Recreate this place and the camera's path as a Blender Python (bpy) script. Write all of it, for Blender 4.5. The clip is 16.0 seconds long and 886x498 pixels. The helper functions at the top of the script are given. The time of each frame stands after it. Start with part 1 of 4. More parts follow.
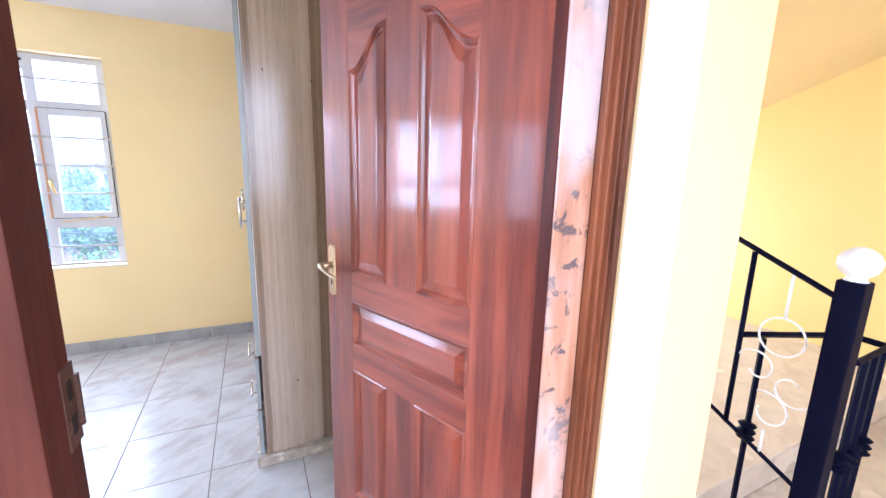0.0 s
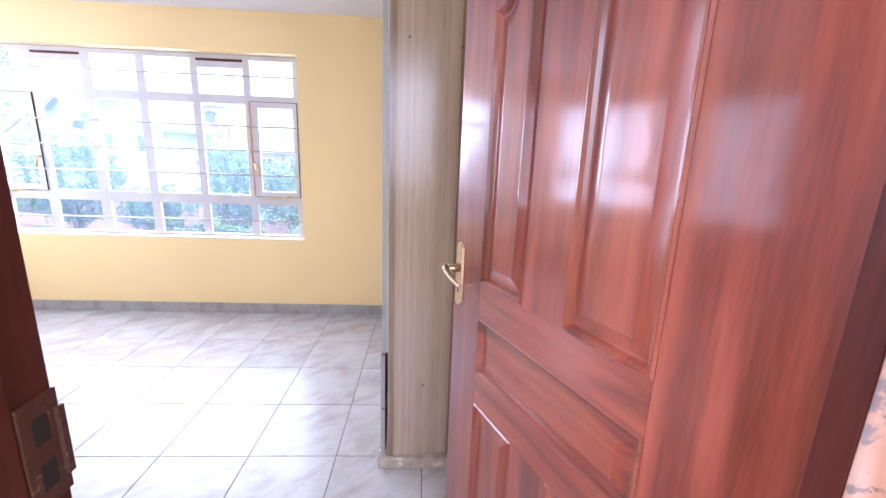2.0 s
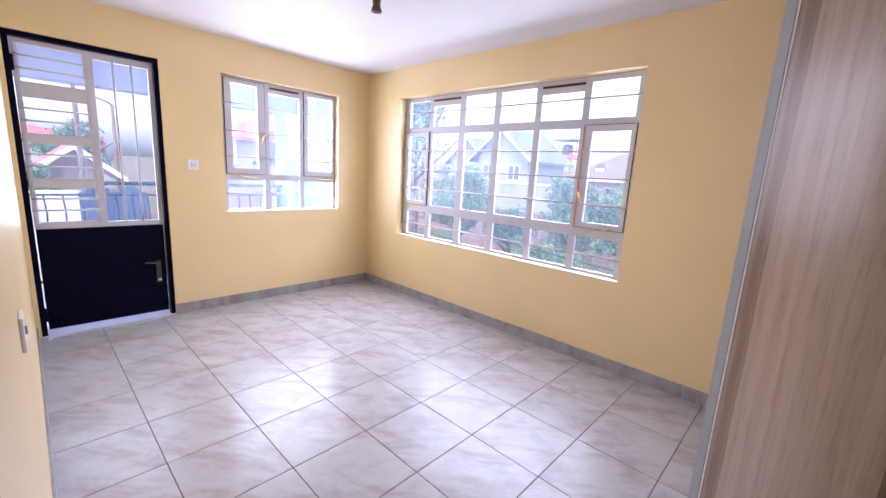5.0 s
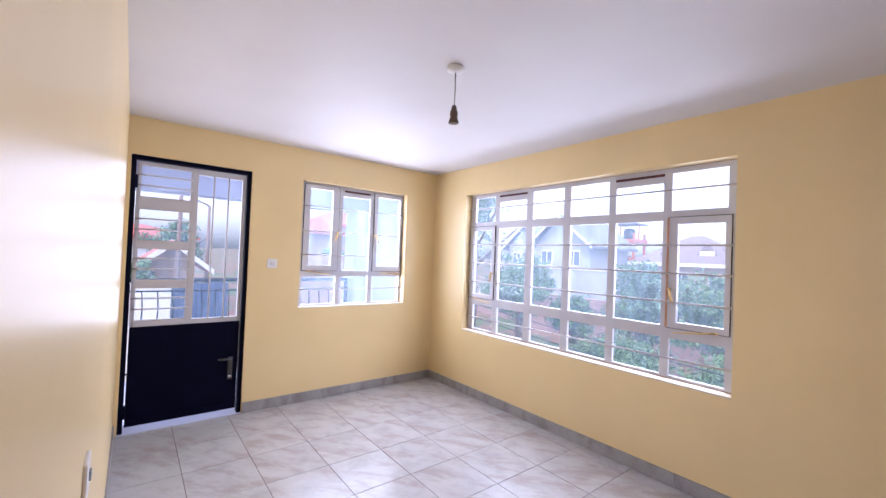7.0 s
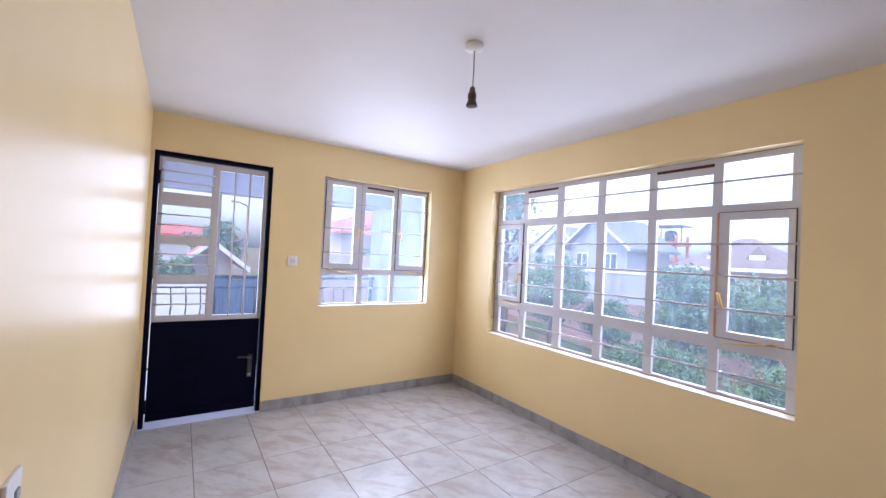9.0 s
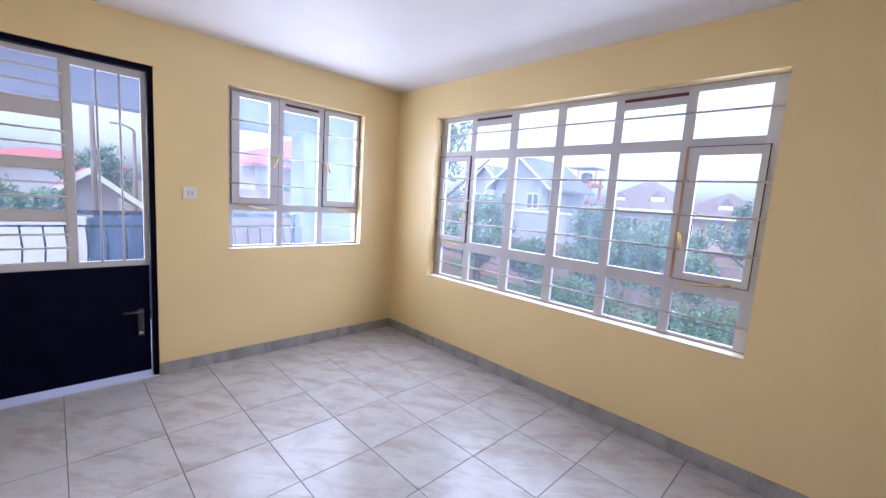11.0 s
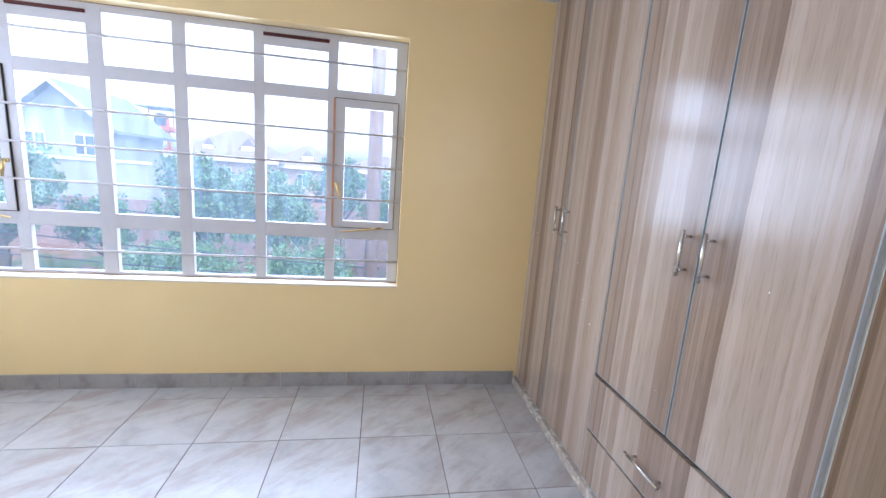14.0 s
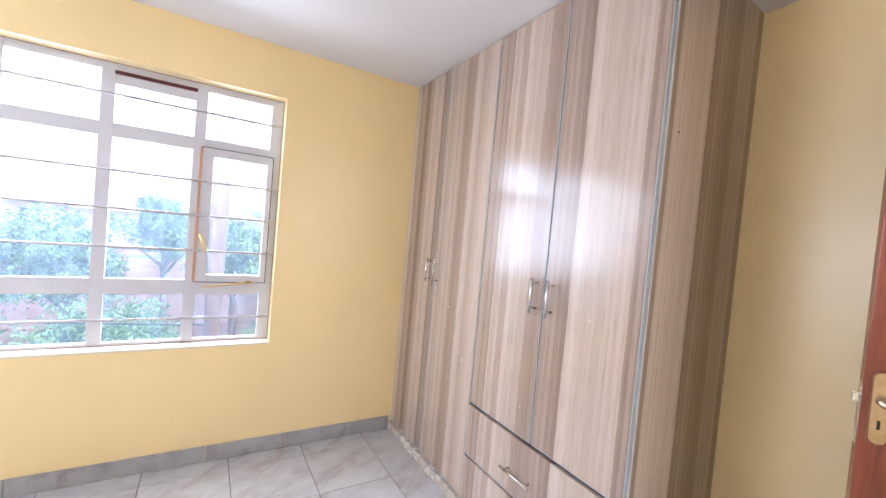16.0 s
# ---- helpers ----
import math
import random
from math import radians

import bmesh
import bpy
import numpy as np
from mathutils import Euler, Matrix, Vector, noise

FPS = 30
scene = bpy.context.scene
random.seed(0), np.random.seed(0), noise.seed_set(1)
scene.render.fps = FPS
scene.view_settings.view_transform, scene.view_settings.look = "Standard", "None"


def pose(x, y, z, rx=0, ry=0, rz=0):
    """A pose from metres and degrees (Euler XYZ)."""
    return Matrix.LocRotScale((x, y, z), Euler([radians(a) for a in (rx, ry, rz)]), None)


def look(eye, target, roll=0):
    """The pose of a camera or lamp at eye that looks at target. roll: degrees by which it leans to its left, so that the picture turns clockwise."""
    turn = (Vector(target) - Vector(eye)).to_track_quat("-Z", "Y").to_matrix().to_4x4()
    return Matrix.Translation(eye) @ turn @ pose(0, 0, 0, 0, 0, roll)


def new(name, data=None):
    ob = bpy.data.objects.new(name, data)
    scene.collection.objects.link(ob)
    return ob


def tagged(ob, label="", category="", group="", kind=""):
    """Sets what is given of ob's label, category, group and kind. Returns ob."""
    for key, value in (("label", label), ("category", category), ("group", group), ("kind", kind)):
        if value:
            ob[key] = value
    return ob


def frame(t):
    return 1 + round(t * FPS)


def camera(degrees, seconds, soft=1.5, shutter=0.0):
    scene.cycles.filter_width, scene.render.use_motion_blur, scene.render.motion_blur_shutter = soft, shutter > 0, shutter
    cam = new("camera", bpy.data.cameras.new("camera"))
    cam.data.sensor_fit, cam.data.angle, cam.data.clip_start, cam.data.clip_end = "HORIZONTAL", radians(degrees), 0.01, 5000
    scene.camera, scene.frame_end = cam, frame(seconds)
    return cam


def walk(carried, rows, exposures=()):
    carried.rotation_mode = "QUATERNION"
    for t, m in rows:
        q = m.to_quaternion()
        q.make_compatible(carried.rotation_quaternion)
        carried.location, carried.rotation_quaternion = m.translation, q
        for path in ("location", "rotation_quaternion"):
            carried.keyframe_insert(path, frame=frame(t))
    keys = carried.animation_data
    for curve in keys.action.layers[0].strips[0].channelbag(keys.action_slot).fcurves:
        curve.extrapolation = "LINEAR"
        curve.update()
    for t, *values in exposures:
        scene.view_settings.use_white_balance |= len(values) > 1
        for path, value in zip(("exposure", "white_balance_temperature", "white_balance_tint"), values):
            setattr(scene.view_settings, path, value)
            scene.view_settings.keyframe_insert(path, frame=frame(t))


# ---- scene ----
cam = camera(96.4, 16.0)
PATH = [
    (0, (-0.052, 0.152, 1.389), (0.807, 1.918, 1.012), 1.5),
    (0.5, (0.015, 0.187, 1.376), (0.72, 2.016, 0.98), 1.9),
    (1, (0.054, 0.253, 1.359), (0.567, 2.139, 0.937), 1.8),
    (1.5, (0.08, 0.346, 1.351), (0.39, 2.274, 0.917), 1.8),
    (2, (0.083, 0.461, 1.359), (0.187, 2.409, 0.919), 2.1),
    (2.5, (0.065, 0.547, 1.359), (-0.078, 2.491, 0.91), 2.5),
    (3, (0.07, 0.649, 1.352), (-0.336, 2.554, 0.899), 3.0),
    (3.5, (0.113, 0.775, 1.355), (-0.58, 2.596, 0.903), 3.5),
    (4, (0.128, 0.845, 1.353), (-0.822, 2.548, 0.907), 3.8),
    (4.5, (0.094, 0.898, 1.346), (-1.079, 2.452, 0.923), 3.7),
    (5, (0.043, 0.948, 1.345), (-1.302, 2.38, 0.971), 3.3),
    (5.2, (0.012, 0.95, 1.356), (-1.383, 2.339, 1.004), 3.2),
    (7.5, (-0.147, 0.983, 1.426), (-1.757, 2.164, 1.539), 2.4),
    (8, (-0.161, 1.01, 1.429), (-1.809, 2.135, 1.563), 2.7),
    (10.5, (-0.495, 1.298, 1.35), (-2.062, 2.521, 1.13), 4.1),
    (11, (-0.629, 1.275, 1.37), (-2.04, 2.672, 1.122), 3.8),
    (11.5, (-0.724, 1.263, 1.347), (-1.931, 2.835, 1.085), 3.6),
    (12, (-0.788, 1.294, 1.346), (-1.746, 3.025, 1.053), 3.3),
    (12.5, (-0.874, 1.338, 1.352), (-1.536, 3.198, 1.03), 3.2),
    (13, (-0.974, 1.375, 1.352), (-1.312, 3.317, 1.01), 3.3),
    (13.5, (-1.014, 1.39, 1.339), (-1.012, 3.36, 0.996), 3.7),
    (14, (-1.043, 1.383, 1.344), (-0.715, 3.324, 0.991), 4.2),
    (14.5, (-1.104, 1.353, 1.344), (-0.518, 3.24, 1.029), 4.5),
    (15, (-1.211, 1.326, 1.354), (-0.393, 3.132, 1.094), 4.8),
    (15.5, (-1.261, 1.296, 1.372), (-0.303, 3.043, 1.201), 5.1),
    (16, (-1.27, 1.267, 1.375), (-0.243, 2.982, 1.314), 5.1),
]
EXPOSURES = [(0, 2.48, 5250, 18), (1, 2.4, 5350, 23), (2, 2.28, 5520, 26), (3, 2.02, 5720, 29), (4, 1.74, 5800, 32), (5, 1.57, 5800, 32), (7.5, 1.38, 5800, 29), (10.5, 1.15, 5650, 25), (12, 1.29, 5550, 26), (13, 1.37, 5480, 24), (14, 1.62, 5450, 17), (15, 1.88, 5600, 17), (16, 2.2, 5780, 20)]
walk(cam, [(t, look(eye, target, roll)) for t, eye, target, roll in PATH], EXPOSURES)

# ---- light ----
world = bpy.data.worlds.new("sky")
scene.world = world
world.use_nodes = True
wn = world.node_tree
bg = wn.nodes["Background"]
sky = wn.nodes.new("ShaderNodeTexSky")
sky.sky_type, sky.sun_disc = "NISHITA", False
sky.sun_elevation, sky.sun_rotation = radians(58), radians(150)
sky.air_density, sky.dust_density, sky.ozone_density = 1.0, 3.5, 1.0
haze = wn.nodes.new("ShaderNodeHueSaturation")
haze.inputs["Saturation"].default_value, haze.inputs["Value"].default_value = 0.4, 1.25
wn.links.new(sky.outputs["Color"], haze.inputs["Color"])
wn.links.new(haze.outputs["Color"], bg.inputs["Color"])
bg.inputs["Strength"].default_value = 0.125
sun_data = bpy.data.lights.new("sun", "SUN")
sun_data.energy, sun_data.angle, sun_data.color = 0.5, radians(12), (1.0, 0.95, 0.88)
sun = new("sun", sun_data)
sun.matrix_world = look((0, 0, 30), (-0.27, 0.46, 30 - 0.85))



def daylight(name, eye, target, width, height, watts, color=(0.90, 0.95, 1.0)):
    """An area lamp at an opening for sky light; hall and stair openings are added."""
    data = bpy.data.lights.new(name, "AREA")
    data.shape, data.size, data.size_y, data.energy, data.color = "RECTANGLE", width, height, watts, color
    ob = new(name, data)
    ob.matrix_world = look(eye, target)
    return ob


daylight("window_light_north", (-2.13, 4.42, 1.72), (-2.13, 2.72, 0.90), 2.80, 1.50, 50)
daylight("window_light_west", (-4.045, 2.794, 1.487), (0, 2.794, 1.487), 1.14, 1.18, 18)
daylight("door_light_west", (-4.045, 1.351, 1.42), (0, 1.351, 1.42), 0.78, 1.24, 4)
# unseen fill lamps, added to brighten the hall and stairwell
daylight("fill_light_hall", (0.2, -1.78, 1.75), (0.2, 3, 1.4), 1.6, 1.4, 8)
daylight("fill_light_hall_west", (-1.78, -0.55, 1.55), (3, -0.2, 1.3), 1.7, 1.5, 10)
daylight("fill_light_stair", (2.2, 3.08, 0.93), (2.2, 0, 0.93), 1.5, 0.9, 9)

# ---- plan ----
XL, XE, YS, YN, H = -3.894, 0.602, 0.910, 3.775, 2.385   # room faces
HALL_Y = 0.73                                             # hall face of the entry wall
GROUND = -3.3


# ---- materials ----
def nodes_of(name):
    m = bpy.data.materials.new(name)
    m.use_nodes = True
    nt = m.node_tree
    return m, nt, nt.nodes["Principled BSDF"]


def N(nt, kind, **values):
    n = nt.nodes.new(kind)
    for k, v in values.items():
        if k in n.inputs:
            n.inputs[k].default_value = v
    return n


def coords(nt, scale=(1, 1, 1), space="Object", shift=False):
    tc = nt.nodes.new("ShaderNodeTexCoord")
    mp = nt.nodes.new("ShaderNodeMapping")
    mp.inputs["Scale"].default_value = scale
    nt.links.new(tc.outputs[space], mp.inputs["Vector"])
    if shift:
        oi = nt.nodes.new("ShaderNodeObjectInfo")
        mul = N(nt, "ShaderNodeVectorMath")
        mul.operation = "SCALE"
        mul.inputs[0].default_value = (37.0, 53.0, 19.0)
        nt.links.new(oi.outputs["Random"], mul.inputs["Scale"])
        nt.links.new(mul.outputs["Vector"], mp.inputs["Location"])
    return mp.outputs["Vector"]


def noise_of(nt, vec, scale, detail=4.0, rough=0.55, distort=0.0):
    n = N(nt, "ShaderNodeTexNoise", Scale=scale, Detail=detail, Roughness=rough, Distortion=distort)
    nt.links.new(vec, n.inputs["Vector"])
    return n.outputs["Fac"]


def ramp(nt, fac, stops, interp="LINEAR"):
    r = nt.nodes.new("ShaderNodeValToRGB")
    r.color_ramp.interpolation = interp
    els = r.color_ramp.elements
    while len(els) < len(stops):
        els.new(0.5)
    for e, (p, c) in zip(els, stops):
        e.position = p
        e.color = (*c, 1) if len(c) == 3 else c
    nt.links.new(fac, r.inputs["Fac"])
    return r.outputs["Color"]


def mix(nt, a, b, fac, mode="MIX"):
    m = nt.nodes.new("ShaderNodeMix")
    m.data_type, m.blend_type = "RGBA", mode
    for sock, v in ((m.inputs[0], fac), (m.inputs[6], a), (m.inputs[7], b)):
        if isinstance(v, bpy.types.NodeSocket):
            nt.links.new(v, sock)
        elif isinstance(v, (int, float)):
            sock.default_value = v
        else:
            sock.default_value = (*v, 1)
    return m.outputs[2]


def bump(nt, bsdf, height, strength=0.2, distance=0.01):
    b = N(nt, "ShaderNodeBump", Strength=strength, Distance=distance)
    nt.links.new(height, b.inputs["Height"])
    nt.links.new(b.outputs["Normal"], bsdf.inputs["Normal"])


def plain(name, color, rough=0.5, metal=0.0, vary=0.12, scale=8.0, grain=90.0, relief=0.1, spec=0.5, coat=0.0, space="Object", wear=None):
    """A surface with colour variation at two scales and a fine relief."""
    m, nt, p = nodes_of(name)
    v = coords(nt, space=space)
    big, fine = noise_of(nt, v, scale, 4), noise_of(nt, v, grain, 3)
    lo, hi = [c * (1 - vary) for c in color], [min(1.0, c * (1 + vary)) for c in color]
    col = ramp(nt, big, [(0.3, lo), (0.7, hi)])
    col = mix(nt, col, ramp(nt, fine, [(0.3, lo), (0.7, hi)]), 0.35)
    if wear:
        w_color, w_scale, w_from = wear
        patch = noise_of(nt, v, w_scale, 6, 0.65)
        col = mix(nt, col, w_color, ramp(nt, patch, [(w_from, (0, 0, 0)), (w_from + 0.08, (1, 1, 1))]))
    nt.links.new(col, p.inputs["Base Color"])
    rr = ramp(nt, big, [(0.25, (rough * 0.85,) * 3), (0.75, (min(1, rough * 1.2),) * 3)])
    nt.links.new(rr, p.inputs["Roughness"])
    p.inputs["Metallic"].default_value = metal
    p.inputs["Specular IOR Level"].default_value = spec
    p.inputs["Coat Weight"].default_value = coat
    p.inputs["Coat Roughness"].default_value = 0.08
    if relief:
        bump(nt, p, fine, relief, 0.004)
    return m


def wall_paint(name, color, rough=0.4):
    """Oil-painted plaster: trowel unevenness, faint blotches and scuffs."""
    m, nt, p = nodes_of(name)
    v = coords(nt)
    big, mid, fine = noise_of(nt, v, 1.3, 5), noise_of(nt, v, 9.0, 5, 0.6), noise_of(nt, v, 160.0, 2)
    col = ramp(nt, big, [(0.3, [c * 0.95 for c in color]), (0.7, [min(1, c * 1.03) for c in color])])
    col = mix(nt, col, [c * 0.9 for c in color], ramp(nt, mid, [(0.62, (0, 0, 0)), (0.8, (0.2,) * 3)]))
    nt.links.new(col, p.inputs["Base Color"])
    nt.links.new(ramp(nt, mid, [(0.3, (rough * 0.97,) * 3), (0.7, (rough * 1.04,) * 3)]), p.inputs["Roughness"])
    add = N(nt, "ShaderNodeMath")
    add.operation = "MULTIPLY_ADD"
    nt.links.new(mid, add.inputs[0])
    add.inputs[1].default_value = 0.8
    nt.links.new(fine, add.inputs[2])
    bump(nt, p, add.outputs[0], 0.07, 0.003)
    return m


def laminate(name):
    """Printed board: upright strips of taupe, pinkish beige and grey with fine grain lines inside."""
    m, nt, p = nodes_of(name)
    tc = nt.nodes.new("ShaderNodeTexCoord")
    sep = nt.nodes.new("ShaderNodeSeparateXYZ")
    nt.links.new(tc.outputs["Object"], sep.inputs[0])

    def calc(op, a, b, c=None):
        n = N(nt, "ShaderNodeMath")
        n.operation = op
        for k, v in enumerate((a, b, c)):
            if v is None:
                continue
            if isinstance(v, (int, float)):
                n.inputs[k].default_value = v
            else:
                nt.links.new(v, n.inputs[k])
        return n.outputs[0]

    across = calc("ADD", sep.outputs["X"], sep.outputs["Y"])

    def stretched(rise):
        comb = nt.nodes.new("ShaderNodeCombineXYZ")
        nt.links.new(across, comb.inputs["X"])
        nt.links.new(calc("MULTIPLY", sep.outputs["Z"], rise), comb.inputs["Y"])
        return comb.outputs[0]

    wander = noise_of(nt, stretched(0.30), 7.0, 3.0, 0.6)
    line = calc("MULTIPLY_ADD", wander, 0.016, across)

    def strips(scale, stops):
        v = nt.nodes.new("ShaderNodeTexVoronoi")
        v.voronoi_dimensions = "1D"
        v.inputs["Scale"].default_value = scale
        nt.links.new(line, v.inputs["W"])
        one = nt.nodes.new("ShaderNodeSeparateColor")
        nt.links.new(v.outputs["Color"], one.inputs[0])
        return ramp(nt, one.outputs[0], stops)

    wide = strips(17.0, [(0.0, (0.165, 0.108, 0.072)), (0.25, (0.29, 0.212, 0.157)), (0.5, (0.46, 0.37, 0.295)), (0.75, (0.36, 0.29, 0.23)), (1.0, (0.57, 0.465, 0.38))])
    thin = strips(58.0, [(0.0, (0.20, 0.145, 0.105)), (0.4, (0.36, 0.285, 0.23)), (1.0, (0.56, 0.47, 0.41))])
    col = mix(nt, wide, thin, 0.24)
    grain = noise_of(nt, stretched(0.045), 150.0, 4.0, 0.65)
    fine = noise_of(nt, stretched(0.02), 420.0, 2.0, 0.6)
    col = mix(nt, col, ramp(nt, grain, [(0.32, (0.60, 0.56, 0.53)), (0.48, (0.98, 0.97, 0.96)), (0.7, (1.06, 1.05, 1.04))]), 0.5, "MULTIPLY")
    col = mix(nt, col, ramp(nt, fine, [(0.3, (0.82, 0.80, 0.78)), (0.7, (1, 1, 1))]), 0.25, "MULTIPLY")
    nt.links.new(col, p.inputs["Base Color"])
    p.inputs["Roughness"].default_value = 0.19
    bump(nt, p, grain, 0.05, 0.002)
    return m


def mahogany(name, across=False, coat=0.85, base=((0.085, 0.013, 0.007), (0.21, 0.040, 0.019), (0.32, 0.074, 0.036)), rough=0.42, spec=0.3):
    """Varnished red hardwood with the grain along z, or along x."""
    m, nt, p = nodes_of(name)
    v = coords(nt, (1.2, 16, 16) if across else (16, 16, 1.2))
    grain = noise_of(nt, v, 1.1, 4, 0.5, 0.8)
    fine = noise_of(nt, v, 9.0, 3, 0.6)
    flame = noise_of(nt, coords(nt, (1.0, 3, 3) if across else (3, 3, 1.0)), 1.5, 3)
    col = ramp(nt, grain, [(0.3, base[0]), (0.5, base[1]), (0.72, base[2])])
    col = mix(nt, col, ramp(nt, fine, [(0.35, base[0]), (0.6, base[2])]), 0.15)
    col = mix(nt, col, base[0], ramp(nt, flame, [(0.45, (0, 0, 0)), (0.75, (0.5,) * 3)]))
    nt.links.new(col, p.inputs["Base Color"])
    p.inputs["Roughness"].default_value = rough
    p.inputs["Specular IOR Level"].default_value = spec
    p.inputs["Coat Weight"].default_value = coat
    p.inputs["Coat IOR"].default_value = 1.52
    p.inputs["Coat Roughness"].default_value = 0.12
    bump(nt, p, fine, 0.02, 0.002)
    film = nt.nodes.new("ShaderNodeBump")        # brush-laid varnish, slightly wavy
    film.inputs["Strength"].default_value, film.inputs["Distance"].default_value = 0.10, 0.004
    nt.links.new(noise_of(nt, coords(nt, (4, 9, 9) if across else (9, 9, 4)), 2.0, 3), film.inputs["Height"])
    nt.links.new(film.outputs[0], p.inputs["Coat Normal"])
    return m


def marble_tile(name, base=(0.47, 0.475, 0.48), rough=0.23, warm=(0.36, 0.32, 0.295)):
    """Glazed floor tile with a cloudy grey marble print that differs from tile to tile."""
    m, nt, p = nodes_of(name)
    v = coords(nt, shift=True)
    cloud = noise_of(nt, v, 6.0, 6, 0.66, 0.25)
    slant = coords(nt, (1.0, 0.36, 1.0), shift=True)
    slant.node.vector_type = "TEXTURE"
    slant.node.inputs["Rotation"].default_value = (0, 0, 0.65)
    vein = noise_of(nt, slant, 3.2, 6, 0.64, 0.3)
    col = ramp(nt, cloud, [(0.28, [c * 0.80 for c in base]), (0.5, base), (0.72, [min(1, c * 1.08) for c in base])])
    col = mix(nt, col, warm, ramp(nt, vein, [(0.36, (0.75,) * 3), (0.50, (0.12,) * 3), (0.6, (0, 0, 0))]))
    nt.links.new(col, p.inputs["Base Color"])
    nt.links.new(ramp(nt, noise_of(nt, v, 2.0, 2), [(0.2, (rough * 0.9,) * 3), (0.8, (rough * 1.2,) * 3)]), p.inputs["Roughness"])
    return m


def raw_wood(name):
    """Unpainted pinkish jamb with dark smears of old varnish."""
    m, nt, p = nodes_of(name)
    v = coords(nt, (10, 10, 1.0))
    g = noise_of(nt, v, 2.0, 5, 0.6, 0.6)
    col = ramp(nt, g, [(0.3, (0.24, 0.085, 0.04)), (0.55, (0.44, 0.21, 0.12)), (0.75, (0.54, 0.32, 0.22))])
    sm = noise_of(nt, coords(nt, (20, 20, 22)), 1.0, 4, 0.6, 0.5)
    col = mix(nt, col, (0.06, 0.04, 0.045), ramp(nt, sm, [(0.56, (0, 0, 0)), (0.61, (0.92,) * 3)]))
    # pale lavender patches paint a sheen into the wood colour
    pale = noise_of(nt, coords(nt, (5, 5, 2.5)), 1.0, 3)
    col = mix(nt, col, (0.56, 0.46, 0.46), ramp(nt, pale, [(0.42, (0, 0, 0)), (0.6, (0.75,) * 3)]))
    nt.links.new(col, p.inputs["Base Color"])
    p.inputs["Roughness"].default_value = 0.38
    p.inputs["Coat Weight"].default_value, p.inputs["Coat Roughness"].default_value = 0.6, 0.25
    bump(nt, p, g, 0.2, 0.003)
    return m


def glass(name):
    m, nt, p = nodes_of(name)
    out = nt.nodes["Material Output"]
    tr = nt.nodes.new("ShaderNodeBsdfTransparent")
    tr.inputs["Color"].default_value = (0.93, 0.96, 0.98, 1)
    gl = N(nt, "ShaderNodeBsdfGlossy", Roughness=0.02)
    lw = N(nt, "ShaderNodeLayerWeight", Blend=0.5)
    fr = ramp(nt, lw.outputs["Facing"], [(0.0, (0.012,) * 3), (0.6, (0.02,) * 3), (0.85, (0.10,) * 3), (1.0, (0.6,) * 3)])
    # dirt streaks plus a blue-white haze over the view, put into the pane
    dirt = N(nt, "ShaderNodeBsdfTranslucent")
    dirt.inputs["Color"].default_value = (0.60, 0.80, 1.0, 1)
    v = coords(nt, (6, 6, 1.5))
    d = noise_of(nt, v, 3.0, 5, 0.7)
    a = nt.nodes.new("ShaderNodeMixShader")
    nt.links.new(ramp(nt, d, [(0.4, (0.024,) * 3), (0.75, (0.062,) * 3)]), a.inputs["Fac"])
    nt.links.new(tr.outputs[0], a.inputs[1])
    nt.links.new(dirt.outputs[0], a.inputs[2])
    b = nt.nodes.new("ShaderNodeMixShader")
    nt.links.new(fr, b.inputs["Fac"])
    nt.links.new(a.outputs[0], b.inputs[1])
    nt.links.new(gl.outputs[0], b.inputs[2])
    nt.links.new(b.outputs[0], out.inputs["Surface"])
    return m


CREAM = wall_paint("cream_wall_paint", (0.80, 0.625, 0.32), 0.33)
YELLOW = wall_paint("yellow_wall_paint", (0.80, 0.58, 0.20), 0.4)
WHITE_WALL = wall_paint("white_wall_paint", (0.80, 0.80, 0.82), 0.5)
LAVENDER = wall_paint("pale_lavender_paint", (0.62, 0.67, 0.86), 0.55)
CEILING = wall_paint("ceiling_paint", (0.70, 0.69, 0.70), 0.6)
TILE = marble_tile("grey_marble_tile")
SKIRT_TILE = marble_tile("skirting_tile", (0.34, 0.335, 0.335), 0.32, (0.20, 0.18, 0.17))
STAIR_TILE = marble_tile("beige_stair_tile", (0.66, 0.58, 0.48), 0.25, (0.55, 0.46, 0.37))
GROUT = plain("brown_grout", (0.11, 0.068, 0.05), 0.9, vary=0.3, relief=0.3)
CONCRETE = plain("rough_concrete", (0.40, 0.35, 0.30), 0.9, vary=0.3, scale=25, relief=0.6, wear=((0.62, 0.58, 0.52), 18, 0.52))
STEEL_WHITE = plain("white_painted_steel", (0.52, 0.52, 0.55), 0.4, vary=0.06, relief=0.08, wear=((0.45, 0.36, 0.30), 34, 0.72))
STEEL_ROD = plain("grey_painted_rod", (0.50, 0.48, 0.49), 0.4, vary=0.15, wear=((0.22, 0.12, 0.08), 40, 0.62))
HANDLE_STEEL = plain("worn_dark_steel", (0.07, 0.068, 0.07), 0.32, 0.6, vary=0.3)
STEEL_BLACK = plain("black_painted_steel", (0.003, 0.0034, 0.014), 0.5, spec=0.05, vary=0.25, relief=0.08, wear=((0.02, 0.015, 0.014), 14, 0.74))
RUST = plain("red_oxide_primer", (0.075, 0.013, 0.013), 0.7, vary=0.2)
ORANGE_EDGE = plain("orange_primer_edge", (0.52, 0.26, 0.14), 0.6, vary=0.2)
BRASS = plain("brass", (0.66, 0.47, 0.20), 0.28, 1.0, vary=0.15)
